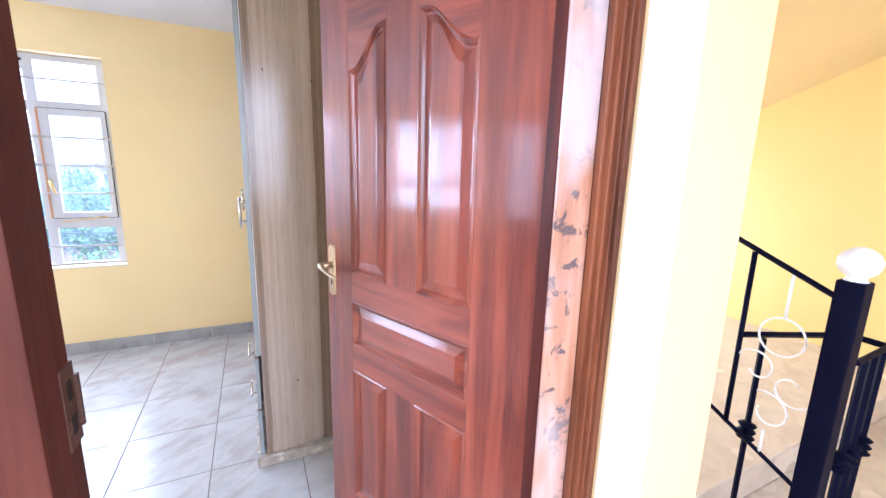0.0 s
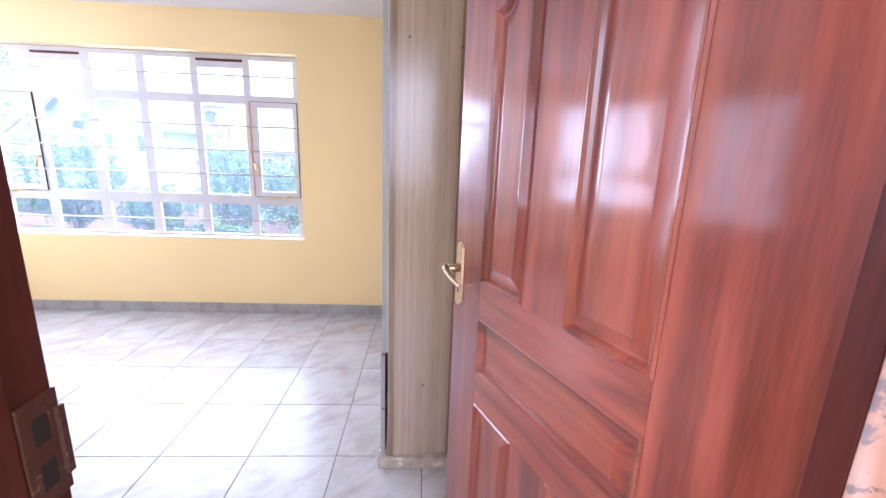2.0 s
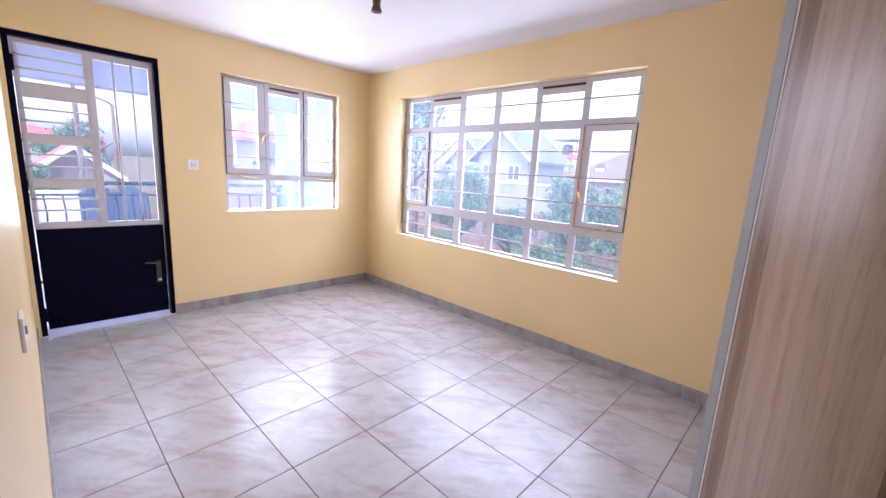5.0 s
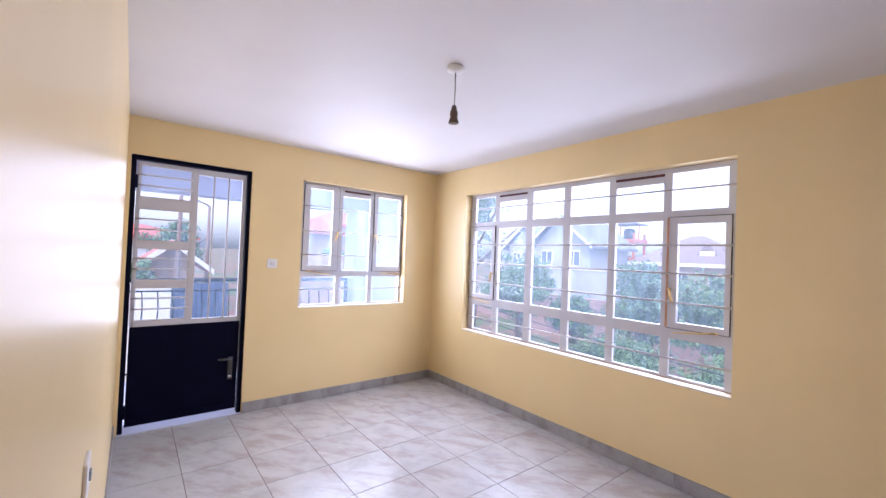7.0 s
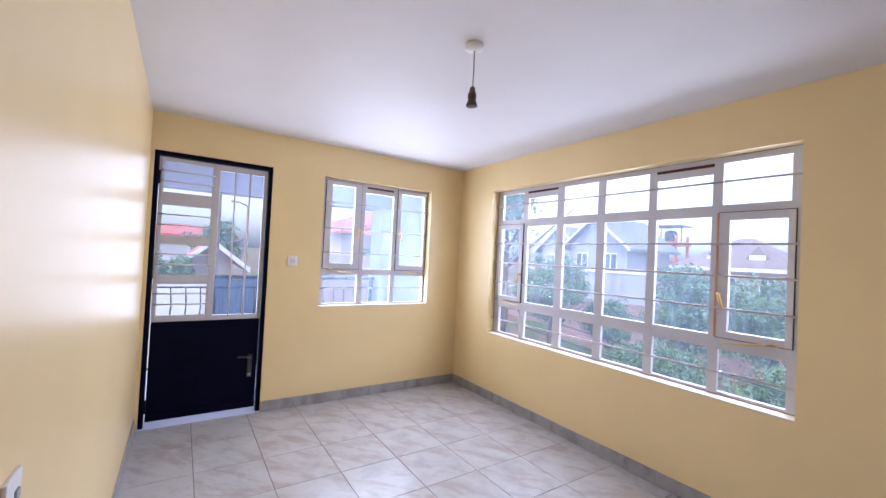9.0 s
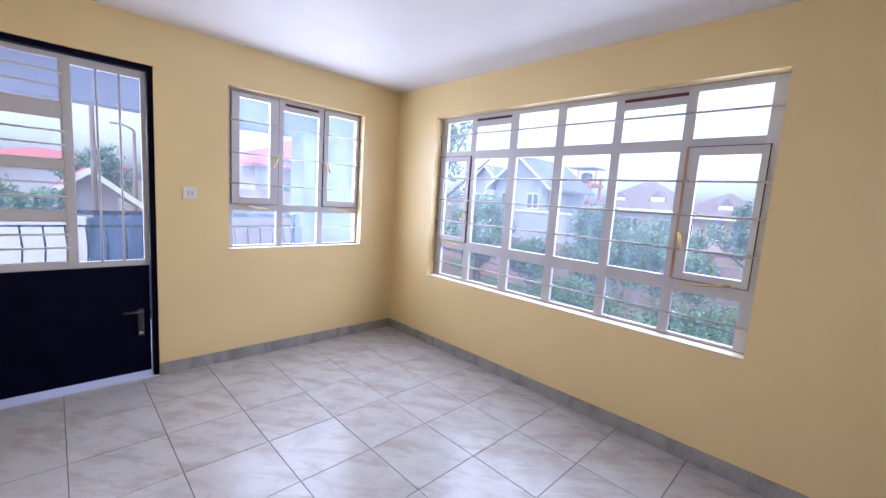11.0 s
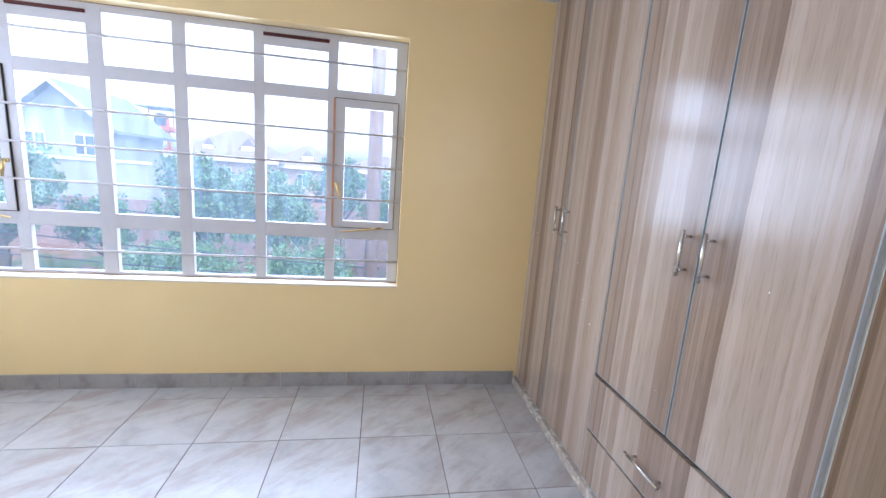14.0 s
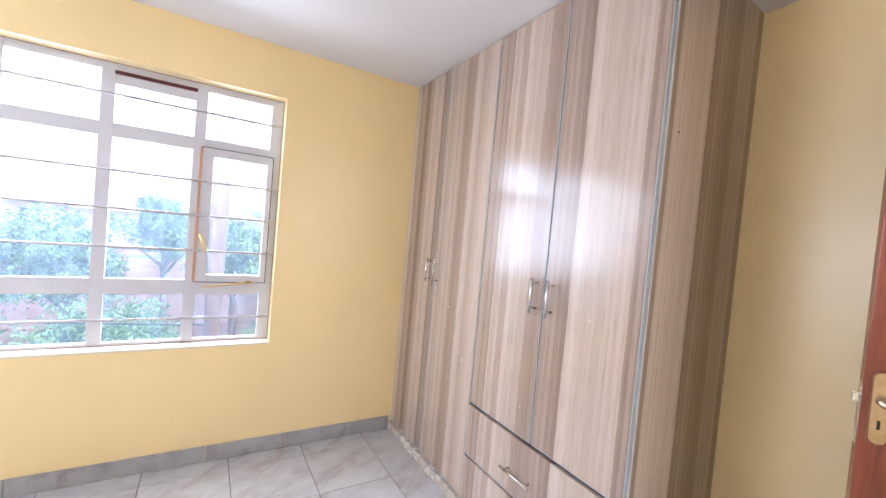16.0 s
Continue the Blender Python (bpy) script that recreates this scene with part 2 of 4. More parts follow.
ANTIQUE = plain("antique_brass", (0.52, 0.40, 0.27), 0.30, 1.0, vary=0.2)
CHROME = plain("brushed_steel", (0.66, 0.65, 0.63), 0.25, 1.0, vary=0.1)
SILL = plain("dusty_cream_sill", (0.66, 0.58, 0.45), 0.6, vary=0.1, scale=10, wear=((0.42, 0.28, 0.18), 22, 0.62))
PUTTY = plain("rusty_putty", (0.30, 0.19, 0.12), 0.8, vary=0.4, scale=30)
TARNISH = plain("tarnished_painted_metal", (0.11, 0.055, 0.04), 0.45, 0.4, vary=0.35, wear=((0.30, 0.20, 0.13), 60, 0.6))
# near-black for screw caps, and for the shade in gaps, holes and carcass
DARK = plain("dark_gap", (0.02, 0.018, 0.016), 0.9)
EDGE_WHITE = plain("white_board_edge", (0.62, 0.66, 0.68), 0.4, vary=0.1)
EDGE_GREY = plain("grey_edge_band", (0.30, 0.33, 0.34), 0.35, vary=0.1)
PLASTIC = plain("white_plastic", (0.80, 0.80, 0.80), 0.3, vary=0.04)
ROCKER = plain("grey_white_rocker", (0.52, 0.53, 0.55), 0.35, vary=0.05)
BROWN_PLASTIC = plain("brown_lampholder_plastic", (0.10, 0.065, 0.05), 0.35, vary=0.15)
LAMINATE = laminate("streaked_wood_laminate")
WOOD_V = mahogany("mahogany_upright")
WOOD_H = mahogany("mahogany_level", across=True)
POST_WOOD = mahogany("stained_jamb_wood", coat=0.0, spec=0.2, base=((0.045, 0.012, 0.010), (0.095, 0.026, 0.018), (0.13, 0.038, 0.025)), rough=0.55)
# darker copy of the jamb stain, with the rebate's shade painted in
SHADE_WOOD = mahogany("shaded_rebate_wood", coat=0.0, spec=0.15, base=((0.03, 0.006, 0.004), (0.075, 0.014, 0.009), (0.12, 0.024, 0.015)), rough=0.5)
TRIM_WOOD = mahogany("brown_trim_wood", coat=0.2, base=((0.06, 0.018, 0.007), (0.18, 0.056, 0.022), (0.27, 0.092, 0.038)), rough=0.45)
RAW_WOOD = raw_wood("raw_jamb_wood")
GLASS = glass("window_glass")


# ---- mesh helpers ----
def box_bm(bm, x0, x1, y0, y1, z0, z1, bevel=0.0):
    g = bmesh.ops.create_cube(bm, size=1.0)
    vs = g["verts"]
    for v in vs:
        v.co = Vector((x0 + (v.co.x + 0.5) * (x1 - x0), y0 + (v.co.y + 0.5) * (y1 - y0), z0 + (v.co.z + 0.5) * (z1 - z0)))
    if bevel:
        es = list({e for v in vs for e in v.link_edges})
        bmesh.ops.bevel(bm, geom=es, offset=bevel, segments=2, profile=0.6, affect="EDGES")
    return bm


def tube_bm(bm, points, r, sides=8, closed=False):
    """A round bar along points; r is one radius or one for each point."""
    pts = [Vector(p) for p in points]
    rad = r if isinstance(r, (list, tuple)) else [r] * len(pts)
    rings = []
    for i, p in enumerate(pts):
        a, b = pts[i - 1] if i or closed else p, pts[(i + 1) % len(pts)] if i + 1 < len(pts) or closed else p
        d = (b - a).normalized()
        side = d.cross(Vector((0, 0, 1)))
        side = side.normalized() if side.length > 1e-3 else Vector((1, 0, 0))
        up = side.cross(d)
        rings.append([bm.verts.new(p + rad[i] * (math.cos(2 * math.pi * k / sides) * side + math.sin(2 * math.pi * k / sides) * up)) for k in range(sides)])
    n = len(rings)
    for i in range(n if closed else n - 1):
        q, s = rings[i], rings[(i + 1) % n]
        for k in range(sides):
            bm.faces.new((q[k], q[(k + 1) % sides], s[(k + 1) % sides], s[k]))
    if not closed:
        bm.faces.new(rings[0])
        bm.faces.new(rings[-1][::-1])
    return bm


def lathe_bm(bm, profile, x=0.0, y=0.0, sides=20):
    """A turned shape round the z axis from (radius, z) pairs."""
    rings = [[bm.verts.new((x + r * math.cos(2 * math.pi * k / sides), y + r * math.sin(2 * math.pi * k / sides), z)) for k in range(sides)] for r, z in profile]
    for q, s in zip(rings, rings[1:]):
        for k in range(sides):
            bm.faces.new((q[k], q[(k + 1) % sides], s[(k + 1) % sides], s[k]))
    bm.faces.new(rings[0][::-1])
    bm.faces.new(rings[-1])
    return bm


def finish(bm, name, material, smooth=False):
    bmesh.ops.recalc_face_normals(bm, faces=bm.faces)
    me = bpy.data.meshes.new(name)
    bm.to_mesh(me)
    bm.free()
    for m in material if isinstance(material, (list, tuple)) else [material]:
        me.materials.append(m)
    if smooth:
        for p in me.polygons:
            p.use_smooth = True
    return me


def part(name, bm, material, parent=None, label="", smooth=False):
    ob = new(name, finish(bm, name, material, smooth))
    if parent is not None:
        ob.parent = parent
    return tagged(ob, label)


def thing(name, label, category, m=None, group="", kind=""):
    ob = new(name)
    ob.empty_display_size = 0.1
    if m is not None:
        ob.matrix_world = m
    return tagged(ob, label, category, group, kind)


def slab(name, x0, x1, y0, y1, z0, z1, material, parent=None, label="", bevel=0.0):
    return part(name, box_bm(bmesh.new(), x0, x1, y0, y1, z0, z1, bevel), material, parent, label)


def bar(name, p0, p1, r, material, parent=None, label="", sides=8):
    return part(name, tube_bm(bmesh.new(), [p0, p1], r, sides), material, parent, label, True)


def structure(name, boxes, material, label):
    bm = bmesh.new()
    for b in boxes:
        box_bm(bm, *b)
    return tagged(part(name, bm, material), label, name.split("_")[0], kind="structure")


# ---- room shell ----
BW = (-3.350, -0.913, 0.648, 2.096)      # big window: x0, x1, z0, z1
SW = (2.214, 3.374, 0.881, 2.094)        # small window: y0, y1, z0, z1
DR = (0.935, 1.768, 0.0, 2.100)          # balcony door: y0, y1, z0, z1
ET = 0.18                                # outer wall thickness
structure("wall_north", [(XL - ET, BW[0], YN, YN + ET, -0.3, H + 0.2), (BW[1], 0.750, YN, YN + ET, -0.3, H + 0.2),
                         (BW[0], BW[1], YN, YN + ET, -0.3, BW[2]), (BW[0], BW[1], YN, YN + ET, BW[3], H + 0.2)], CREAM, "cream painted plaster wall with a wide window")
structure("wall_west", [(XL - ET, XL, HALL_Y, DR[0], -0.3, H + 0.2), (XL - ET, XL, DR[1], SW[0], -0.3, H + 0.2), (XL - ET, XL, SW[1], YN, -0.3, H + 0.2),
                        (XL - ET, XL, DR[0], DR[1], DR[3], H + 0.2), (XL - ET, XL, SW[0], SW[1], -0.3, SW[2]), (XL - ET, XL, SW[0], SW[1], SW[3], H + 0.2),
                        (XL - ET, XL, DR[0], DR[1], -0.3, -0.004)], CREAM, "cream painted wall with balcony door and window")
OX0, OX1, OZ = -0.420, 0.603, 2.10       # rough opening of the entry
structure("wall_south", [(XL, -0.396, HALL_Y, YS, -0.3, H + 0.2), (OX0, XE, HALL_Y, YS, OZ, H + 0.2)], CREAM, "cream painted glossy wall beside the entry")
structure("wall_east", [(XE, 0.785, 0.580, 1.2, -0.3, H + 0.2), (XE, 0.750, 1.2, YN, -0.3, H + 0.2)], CREAM, "cream painted wall behind the entry door")
structure("ceiling", [(XL - ET, 0.750, HALL_Y, YN + ET, H + 0.201, H + 0.3), (XL, XE, YS, YN, H, H + 0.2)], CEILING, "smooth white painted room ceiling")
slab("reveal_strip", XE - 0.003, XE, 0.583, 0.686, 0.0, H, WHITE_WALL)
tagged(bpy.data.objects["reveal_strip"], "white painted strip of wall beside the door frame", "trim", kind="structure")


# ---- windows ----
def pane(parent, u0, u1, z0, z1, d):
    ob = slab("pane", u0, u1, d, d + 0.004, z0, z1, GLASS, parent)
    ob.visible_shadow = False
    return ob


def joint_line(win, u0, u1, z0, z1, d):
    """Brown rust and putty line where the steel meets the plaster."""
    for a, b, c, e in ((u0, u0 + 0.003, z0, z1), (u1 - 0.003, u1, z0, z1), (u0 + 0.003, u1 - 0.003, z1 - 0.003, z1), (u0 + 0.003, u1 - 0.003, z0 + 0.012, z0 + 0.016)):
        slab("putty_line", a, b, d - 0.004, d - 0.0005, c, e, PUTTY, win)


def peg_handle(parent, u, z, d, flip=1):
    """Brass cockspur handle that hangs down from its boss."""
    bm = bmesh.new()
    tube_bm(bm, [(u, d, z), (u, d - 0.022, z)], 0.011, 10)
    tube_bm(bm, [(u, d - 0.022, z + 0.008), (u + 0.014 * flip, d - 0.032, z - 0.03), (u + 0.034 * flip, d - 0.036, z - 0.085)], [0.008, 0.009, 0.006], 8)
    return part("handle", bm, BRASS, parent, "brass cockspur handle", True)


def stay_bar(parent, u0, u1, z, d, lift=0.02):
    """Brass casement stay with its hook plate."""
    bm = bmesh.new()
    tube_bm(bm, [(u0, d - 0.03, z - lift * 0.5), ((u0 + u1) / 2, d - 0.035, z), (u1, d - 0.012, z + lift * 0.5)], [0.004, 0.005, 0.006], 8)
    box_bm(bm, u1 - 0.02, u1 + 0.02, d - 0.012, d, z + lift * 0.5 - 0.006, z + lift * 0.5 + 0.006, 0.002)
    return part("stay", bm, BRASS, parent, "brass casement stay", False)


def casement(win, u0, u1, z0, z1, g, d, rough_edge=False):
    """A steel side-hung light: its own frame, pane and dark strips for the shaded gap."""
    c = slab("casement", u0 + 0.004, u0 + (g[0] - u0), d - 0.012, d + 0.02, z0 + 0.004, z1 - 0.004, STEEL_WHITE, win, bevel=0.002)
    slab("stile", g[1], u1 - 0.004, d - 0.012, d + 0.02, z0 + 0.004, z1 - 0.004, STEEL_WHITE, c, bevel=0.002)
    slab("top_rail", g[0], g[1], d - 0.012, d + 0.02, g[3], z1 - 0.004, STEEL_WHITE, c, bevel=0.002)
    slab("bottom_rail", g[0], g[1], d - 0.012, d + 0.02, z0 + 0.004, g[2], STEEL_WHITE, c, bevel=0.002)
    pane(c, *g, d + 0.014)
    for n, (a, b, e, f) in {"gap_top": (u0, u1, z1 - 0.004, z1), "gap_bottom": (u0, u1, z0, z0 + 0.004)}.items():
        slab("gap", a, b, d - 0.008, d + 0.02, e, f, DARK, c)
    slab("gap", u0, u0 + 0.004, d - 0.008, d + 0.02, z0 + 0.004, z1 - 0.004, ORANGE_EDGE if rough_edge else DARK, c)
    if rough_edge:
        slab("putty_edge", u0 - 0.007, u0 + 0.003, d - 0.016, d - 0.0125, z0 + 0.004, z1 - 0.004, ORANGE_EDGE, c, "orange rust primer along the hinge edge")
    slab("gap", u1 - 0.004, u1, d - 0.008, d + 0.02, z0 + 0.004, z1 - 0.004, DARK, c)
    return c


def vent(win, u0, u1, z, d):
    slab("vent_slot", u0, u1, d - 0.006, d + 0.004, z - 0.009, z + 0.009, RUST, win, "dark red ventilation slot", 0.002)


def big_window():
    win = thing("window_1", "white steel window with burglar bars and brass fittings", "window", pose(0, YN, 0), kind="structure")
    d = 0.09
    D0, D1 = d, d + 0.03
    x0, x1, z0, z1 = BW
    cols = [(-3.276, -2.987), (-2.924, -2.579), (-2.502, -2.172), (-2.103, -1.762), (-1.704, -1.361), (-1.305, -0.978)]
    rows = [(0.678, 0.930), (1.012, 1.731), (1.800, 2.056)]
    edges = [x0] + [v for c in cols for v in c] + [x1]
    for a, b in zip(edges[::2], edges[1::2]):
        slab("mullion", a, b, D0, D1, z0, z1, STEEL_WHITE, win, bevel=0.002)
    levels = [z0] + [v for r in rows for v in r] + [z1]
    for a, b in zip(levels[::2], levels[1::2]):
        for c in cols:
            slab("transom", c[0], c[1], D0 + 0.001, D1 - 0.001, a, b, STEEL_WHITE, win)
    for i, c in enumerate(cols):
        pane(win, *c, *rows[0], d + 0.024)
        if i in (1, 4):
            slab("vent_rail", c[0], c[1], D0 + 0.001, D1 - 0.001, 1.995, rows[2][1], STEEL_WHITE, win)
            vent(win, c[0] - 0.005, c[1] + 0.005, 2.052, d)
            pane(win, c[0], c[1], rows[2][0], 1.995, d + 0.024)
        else:
            pane(win, *c, *rows[2], d + 0.024)
        if i not in (0, 5):
            pane(win, *c, *rows[1], d + 0.024)
    left = casement(win, -3.335, -2.968, 1.000, 1.756, (-3.285, -3.015, 1.045, 1.712), d)
    right = casement(win, -1.318, -0.950, 1.000, 1.756, (-1.258, -0.985, 1.045, 1.705), d, True)
    peg_handle(left, -2.985, 1.27, d - 0.012, -0.15)
    peg_handle(right, -1.300, 1.262, d - 0.012, 0.9)
    stay_bar(left, -2.99, -3.24, 0.985, d - 0.002, 0.03)
    stay_bar(right, -1.27, -1.03, 0.992, d - 0.002, 0.03)
    for z in (1.938, 1.563, 1.373, 1.178, 0.800):
        bar("burglar_bar", (x0, d - 0.022, z), (x1, d - 0.022, z), 0.0065, STEEL_ROD, win)
        for c in edges[1:-1:2]:
            slab("lug", c + 0.02, c + 0.034, d - 0.03, d, z - 0.007, z + 0.007, STEEL_ROD, win)
    joint_line(win, x0, x1, z0, z1, d)
    slab("sill", x0, x1, 0.0, d, z0 - 0.002, z0 + 0.012, SILL, win, "cream painted sill with dirt on its edge", 0.003)


def small_window():
    win = thing("window_2", "small white steel window with bars facing the balcony", "window", pose(XL, 0, 0, 0, 0, 90), kind="structure")
    d = 0.076
    D0, D1 = d, d + 0.03
    y0, y1, z0, z1 = SW
    for a, b in ((y0, 2.262), (2.600, 2.653), (2.962, 3.012), (3.352, y1)):
        slab("mullion", a, b, D0, D1, z0, z1, STEEL_WHITE, win, bevel=0.002)
    spans = ((2.262, 2.600), (2.653, 2.962), (3.012, 3.352))
    for a, b in spans:
        slab("transom", a, b, D0 + 0.001, D1 - 0.001, 1.178, 1.238, STEEL_WHITE, win)
        slab("transom", a, b, D0 + 0.001, D1 - 0.001, z0, 0.905, STEEL_WHITE, win)
        slab("transom", a, b, D0 + 0.001, D1 - 0.001, 2.070, z1, STEEL_WHITE, win)
        pane(win, a, b, 0.905, 1.178, d + 0.024)
    slab("vent_rail", 2.653, 2.962, D0 + 0.001, D1 - 0.001, 2.000, 2.070, STEEL_WHITE, win)
    vent(win, 2.665, 2.955, 2.052, d)
    pane(win, 2.653, 2.962, 1.238, 2.000, d + 0.024)
    a = casement(win, 2.250, 2.612, 1.232, 2.078, (2.312, 2.540, 1.288, 2.036), d)
    b = casement(win, 3.005, 3.362, 1.232, 2.078, (3.050, 3.330, 1.288, 2.036), d)
    peg_handle(a, 2.594, 1.62, d - 0.012, -0.9)
    peg_handle(b, 3.024, 1.62, d - 0.012, 0.9)
    stay_bar(a, 2.53, 2.31, 1.215, d - 0.002, 0.03)
    stay_bar(b, 3.10, 3.32, 1.212, d - 0.002, -0.01)
    for z in (1.864, 1.622, 1.391, 1.052):
        bar("burglar_bar", (y0, d - 0.022, z), (y1, d - 0.022, z), 0.006, STEEL_ROD, win)
    joint_line(win, y0, y1, z0, z1, d)
    slab("sill", y0, y1, 0.0, d, z0 - 0.002, z0 + 0.01, SILL, win, "cream painted window sill", 0.003)


def balcony_door():
    """Steel door: black lower panel, white glazed upper half with bars."""
    door = thing("door_2", "closed steel balcony door, black below and glazed above", "door", pose(XL, 0, 0, 0, 0, 90), kind="structure")
    y0, y1, z0, z1 = DR
    a, b = y0 + 0.032, y1 - 0.032
    slab("frame_jamb", y0, a, 0.02, 0.085, z0, z1, STEEL_BLACK, door, "black steel frame", 0.003)
    slab("frame_jamb", b, y1, 0.02, 0.085, z0, z1, STEEL_BLACK, door, "black steel frame", 0.003)
    slab("frame_head", a, b, 0.02, 0.085, z1 - 0.034, z1, STEEL_BLACK, door, "black steel frame", 0.003)
    leaf = slab("lower_panel", a + 0.008, b - 0.008, 0.045, 0.075, 0.040, 0.790, STEEL_BLACK, door, "black painted sheet steel", 0.004)
    slab("kick_rail", a + 0.012, b - 0.012, 0.038, 0.045, 0.050, 0.090, STEEL_BLACK, leaf, bevel=0.003)
    d0, d1 = 0.050, 0.078
    lites = [(1.785, 2.036), (1.450, 1.700), (1.146, 1.397), (0.834, 1.092)]
    g0, g1, h0, h1 = 0.992, 1.330, 1.376, 1.704
    zt = z1 - 0.040
    for u0, u1 in ((a + 0.005, g0), (g1, h0), (h1, b - 0.005)):
        slab("upper_stile", u0, u1, d0, d1, 0.792, zt, STEEL_WHITE, door, bevel=0.003)
    levels = [0.792] + [v for l in lites[::-1] for v in l] + [zt]
    for p, q in zip(levels[::2], levels[1::2]):
        slab("upper_rail", g0, g1, d0 + 0.001, d1, p, q, STEEL_WHITE, door, bevel=0.002)
    slab("upper_rail", h0, h1, d0 + 0.001, d1, 0.792, 0.832, STEEL_WHITE, door, bevel=0.002)
    slab("upper_rail", h0, h1, d0 + 0.001, d1, 2.012, zt, STEEL_WHITE, door, bevel=0.002)
    for p, q in lites:
        pane(door, g0, g1, p, q, d0 + 0.014)
        for u0, u1, v0, v1 in ((g0, g1, p, p + 0.008), (g0, g1, q - 0.008, q), (g0, g0 + 0.008, p + 0.008, q - 0.008), (g1 - 0.008, g1, p + 0.008, q - 0.008)):
            slab("glazing_bead", u0, u1, d0 + 0.004, d0 + 0.014, v0, v1, STEEL_ROD, door)
        for k in (0.36, 0.68):
            z = p + (q - p) * k
            bar("burglar_bar", (g0 - 0.02, d0 - 0.012, z), (g1 + 0.01, d0 - 0.012, z), 0.0065, STEEL_ROD, door)
    pane(door, h0, h1, 0.832, 2.012, d0 + 0.014)
    for u in (1.487, 1.597):
        bar("burglar_bar", (u, d0 - 0.006, 0.825), (u, d0 - 0.006, 2.02), 0.0065, STEEL_ROD, door)
    bm = bmesh.new()
    box_bm(bm, 1.655, 1.690, 0.030, 0.045, 0.30, 0.49, 0.004)
    tube_bm(bm, [(1.672, 0.045, 0.478), (1.672, 0.0, 0.478), (1.640, -0.008, 0.480), (1.575, -0.006, 0.484)], [0.010, 0.010, 0.009, 0.008], 10)
    hd = part("lever_handle", bm, HANDLE_STEEL, leaf, "worn dark steel lever handle", True)
    slab("keyhole_plate", 1.662, 1.684, 0.026, 0.030, 0.315, 0.335, CHROME, hd, "worn bare metal keyhole plate")
    for z in (0.16, 1.9):
        bar("hinge", (a + 0.002, 0.032, z - 0.05), (a + 0.002, 0.032, z + 0.05), 0.011, STEEL_BLACK, door)
    slab("threshold", y0, y1, 0.0, ET, -0.004, 0.004, LAVENDER, door, "pale concrete threshold")


big_window()
small_window()
balcony_door()


# ---- entry door ----
def raised_panel(parent, u0, u1, z0, z1, arch=0.0, rise_left=True, material=None):
    """A fielded panel in a sunk field with a moulded edge; arch lifts the top in an ogee towards one side."""
    steps = 14 if arch else 1

    def outline(inset):
        a, b, lo, hi = u0 + inset, u1 - inset, z0 + inset, z1 - inset
        pts = [(a, lo), (b, lo)]
        top = []
        for i in range(steps + 1):
            k = i / steps
            s = k if rise_left else 1 - k
            lift = arch * (0.5 - 0.5 * math.cos(math.pi * min(1, max(0, (s - 0.08) / 0.84)))) if arch else 0.0
            top.append((a + (b - a) * k, hi + lift))
        return pts + top[::-1]

    rings = [(0.0, 0.0), (0.005, 0.003), (0.011, -0.003), (0.016, -0.010), (0.021, -0.0105), (0.046, -0.003), (0.049, -0.0028)]
    for face in (1, -1):
        bm = bmesh.new()
        loops = []
        for inset, depth in rings:
            loops.append([bm.verts.new((u, face * (0.020 + depth), z)) for u, z in outline(inset)])
        for q, s in zip(loops, loops[1:]):
            n = len(q)
            for k in range(n):
                bm.faces.new((q[k], q[(k + 1) % n], s[(k + 1) % n], s[k]))
        bm.faces.new(loops[-1])
        part("panel", bm, material or WOOD_V, parent)


def lever_set(parent, u, z, side):
    """Long back plate with scalloped ends, keyhole and a curved lever."""
    bm = bmesh.new()
    y = 0.020 * side
    pts = []
    for k in range(24):
        ang = 2 * math.pi * k / 24
        w = 0.019 * math.cos(ang)
        hgt = 0.092 * math.sin(ang)
        w = max(-0.0185, min(0.0185, 2.4 * w))
        pts.append((w, hgt))
    lo = [bm.verts.new((u + w, y, z - 0.02 + hgt)) for w, hgt in pts]
    hi = [bm.verts.new((u + w * 0.86, y + 0.006 * side, z - 0.02 + hgt * 0.97)) for w, hgt in pts]
    for k in range(24):
        bm.faces.new((lo[k], lo[(k + 1) % 24], hi[(k + 1) % 24], hi[k]))
    bm.faces.new(hi)
    plate = part("handle_plate", bm, ANTIQUE, parent, "antique brass handle plate")
    bm = bmesh.new()
    tube_bm(bm, [(u, y, z), (u, y + 0.042 * side, z)], [0.012, 0.010], 12)
    path = ((0.004, 0.045, 0.003), (-0.012, 0.051, -0.002), (-0.032, 0.047, -0.014), (-0.056, 0.042, -0.025), (-0.076, 0.042, -0.027), (-0.088, 0.045, -0.023))
    tube_bm(bm, [(u + a, y + b * side, z + c) for a, b, c in path], [0.0105, 0.009, 0.0068, 0.0062, 0.0058, 0.004], 10)
    part("lever", bm, ANTIQUE, plate, "curved brass lever", True)
    slab("keyhole", u - 0.003, u + 0.003, y + 0.0062 * side, y + 0.0068 * side, z - 0.072, z - 0.050, DARK, plate)


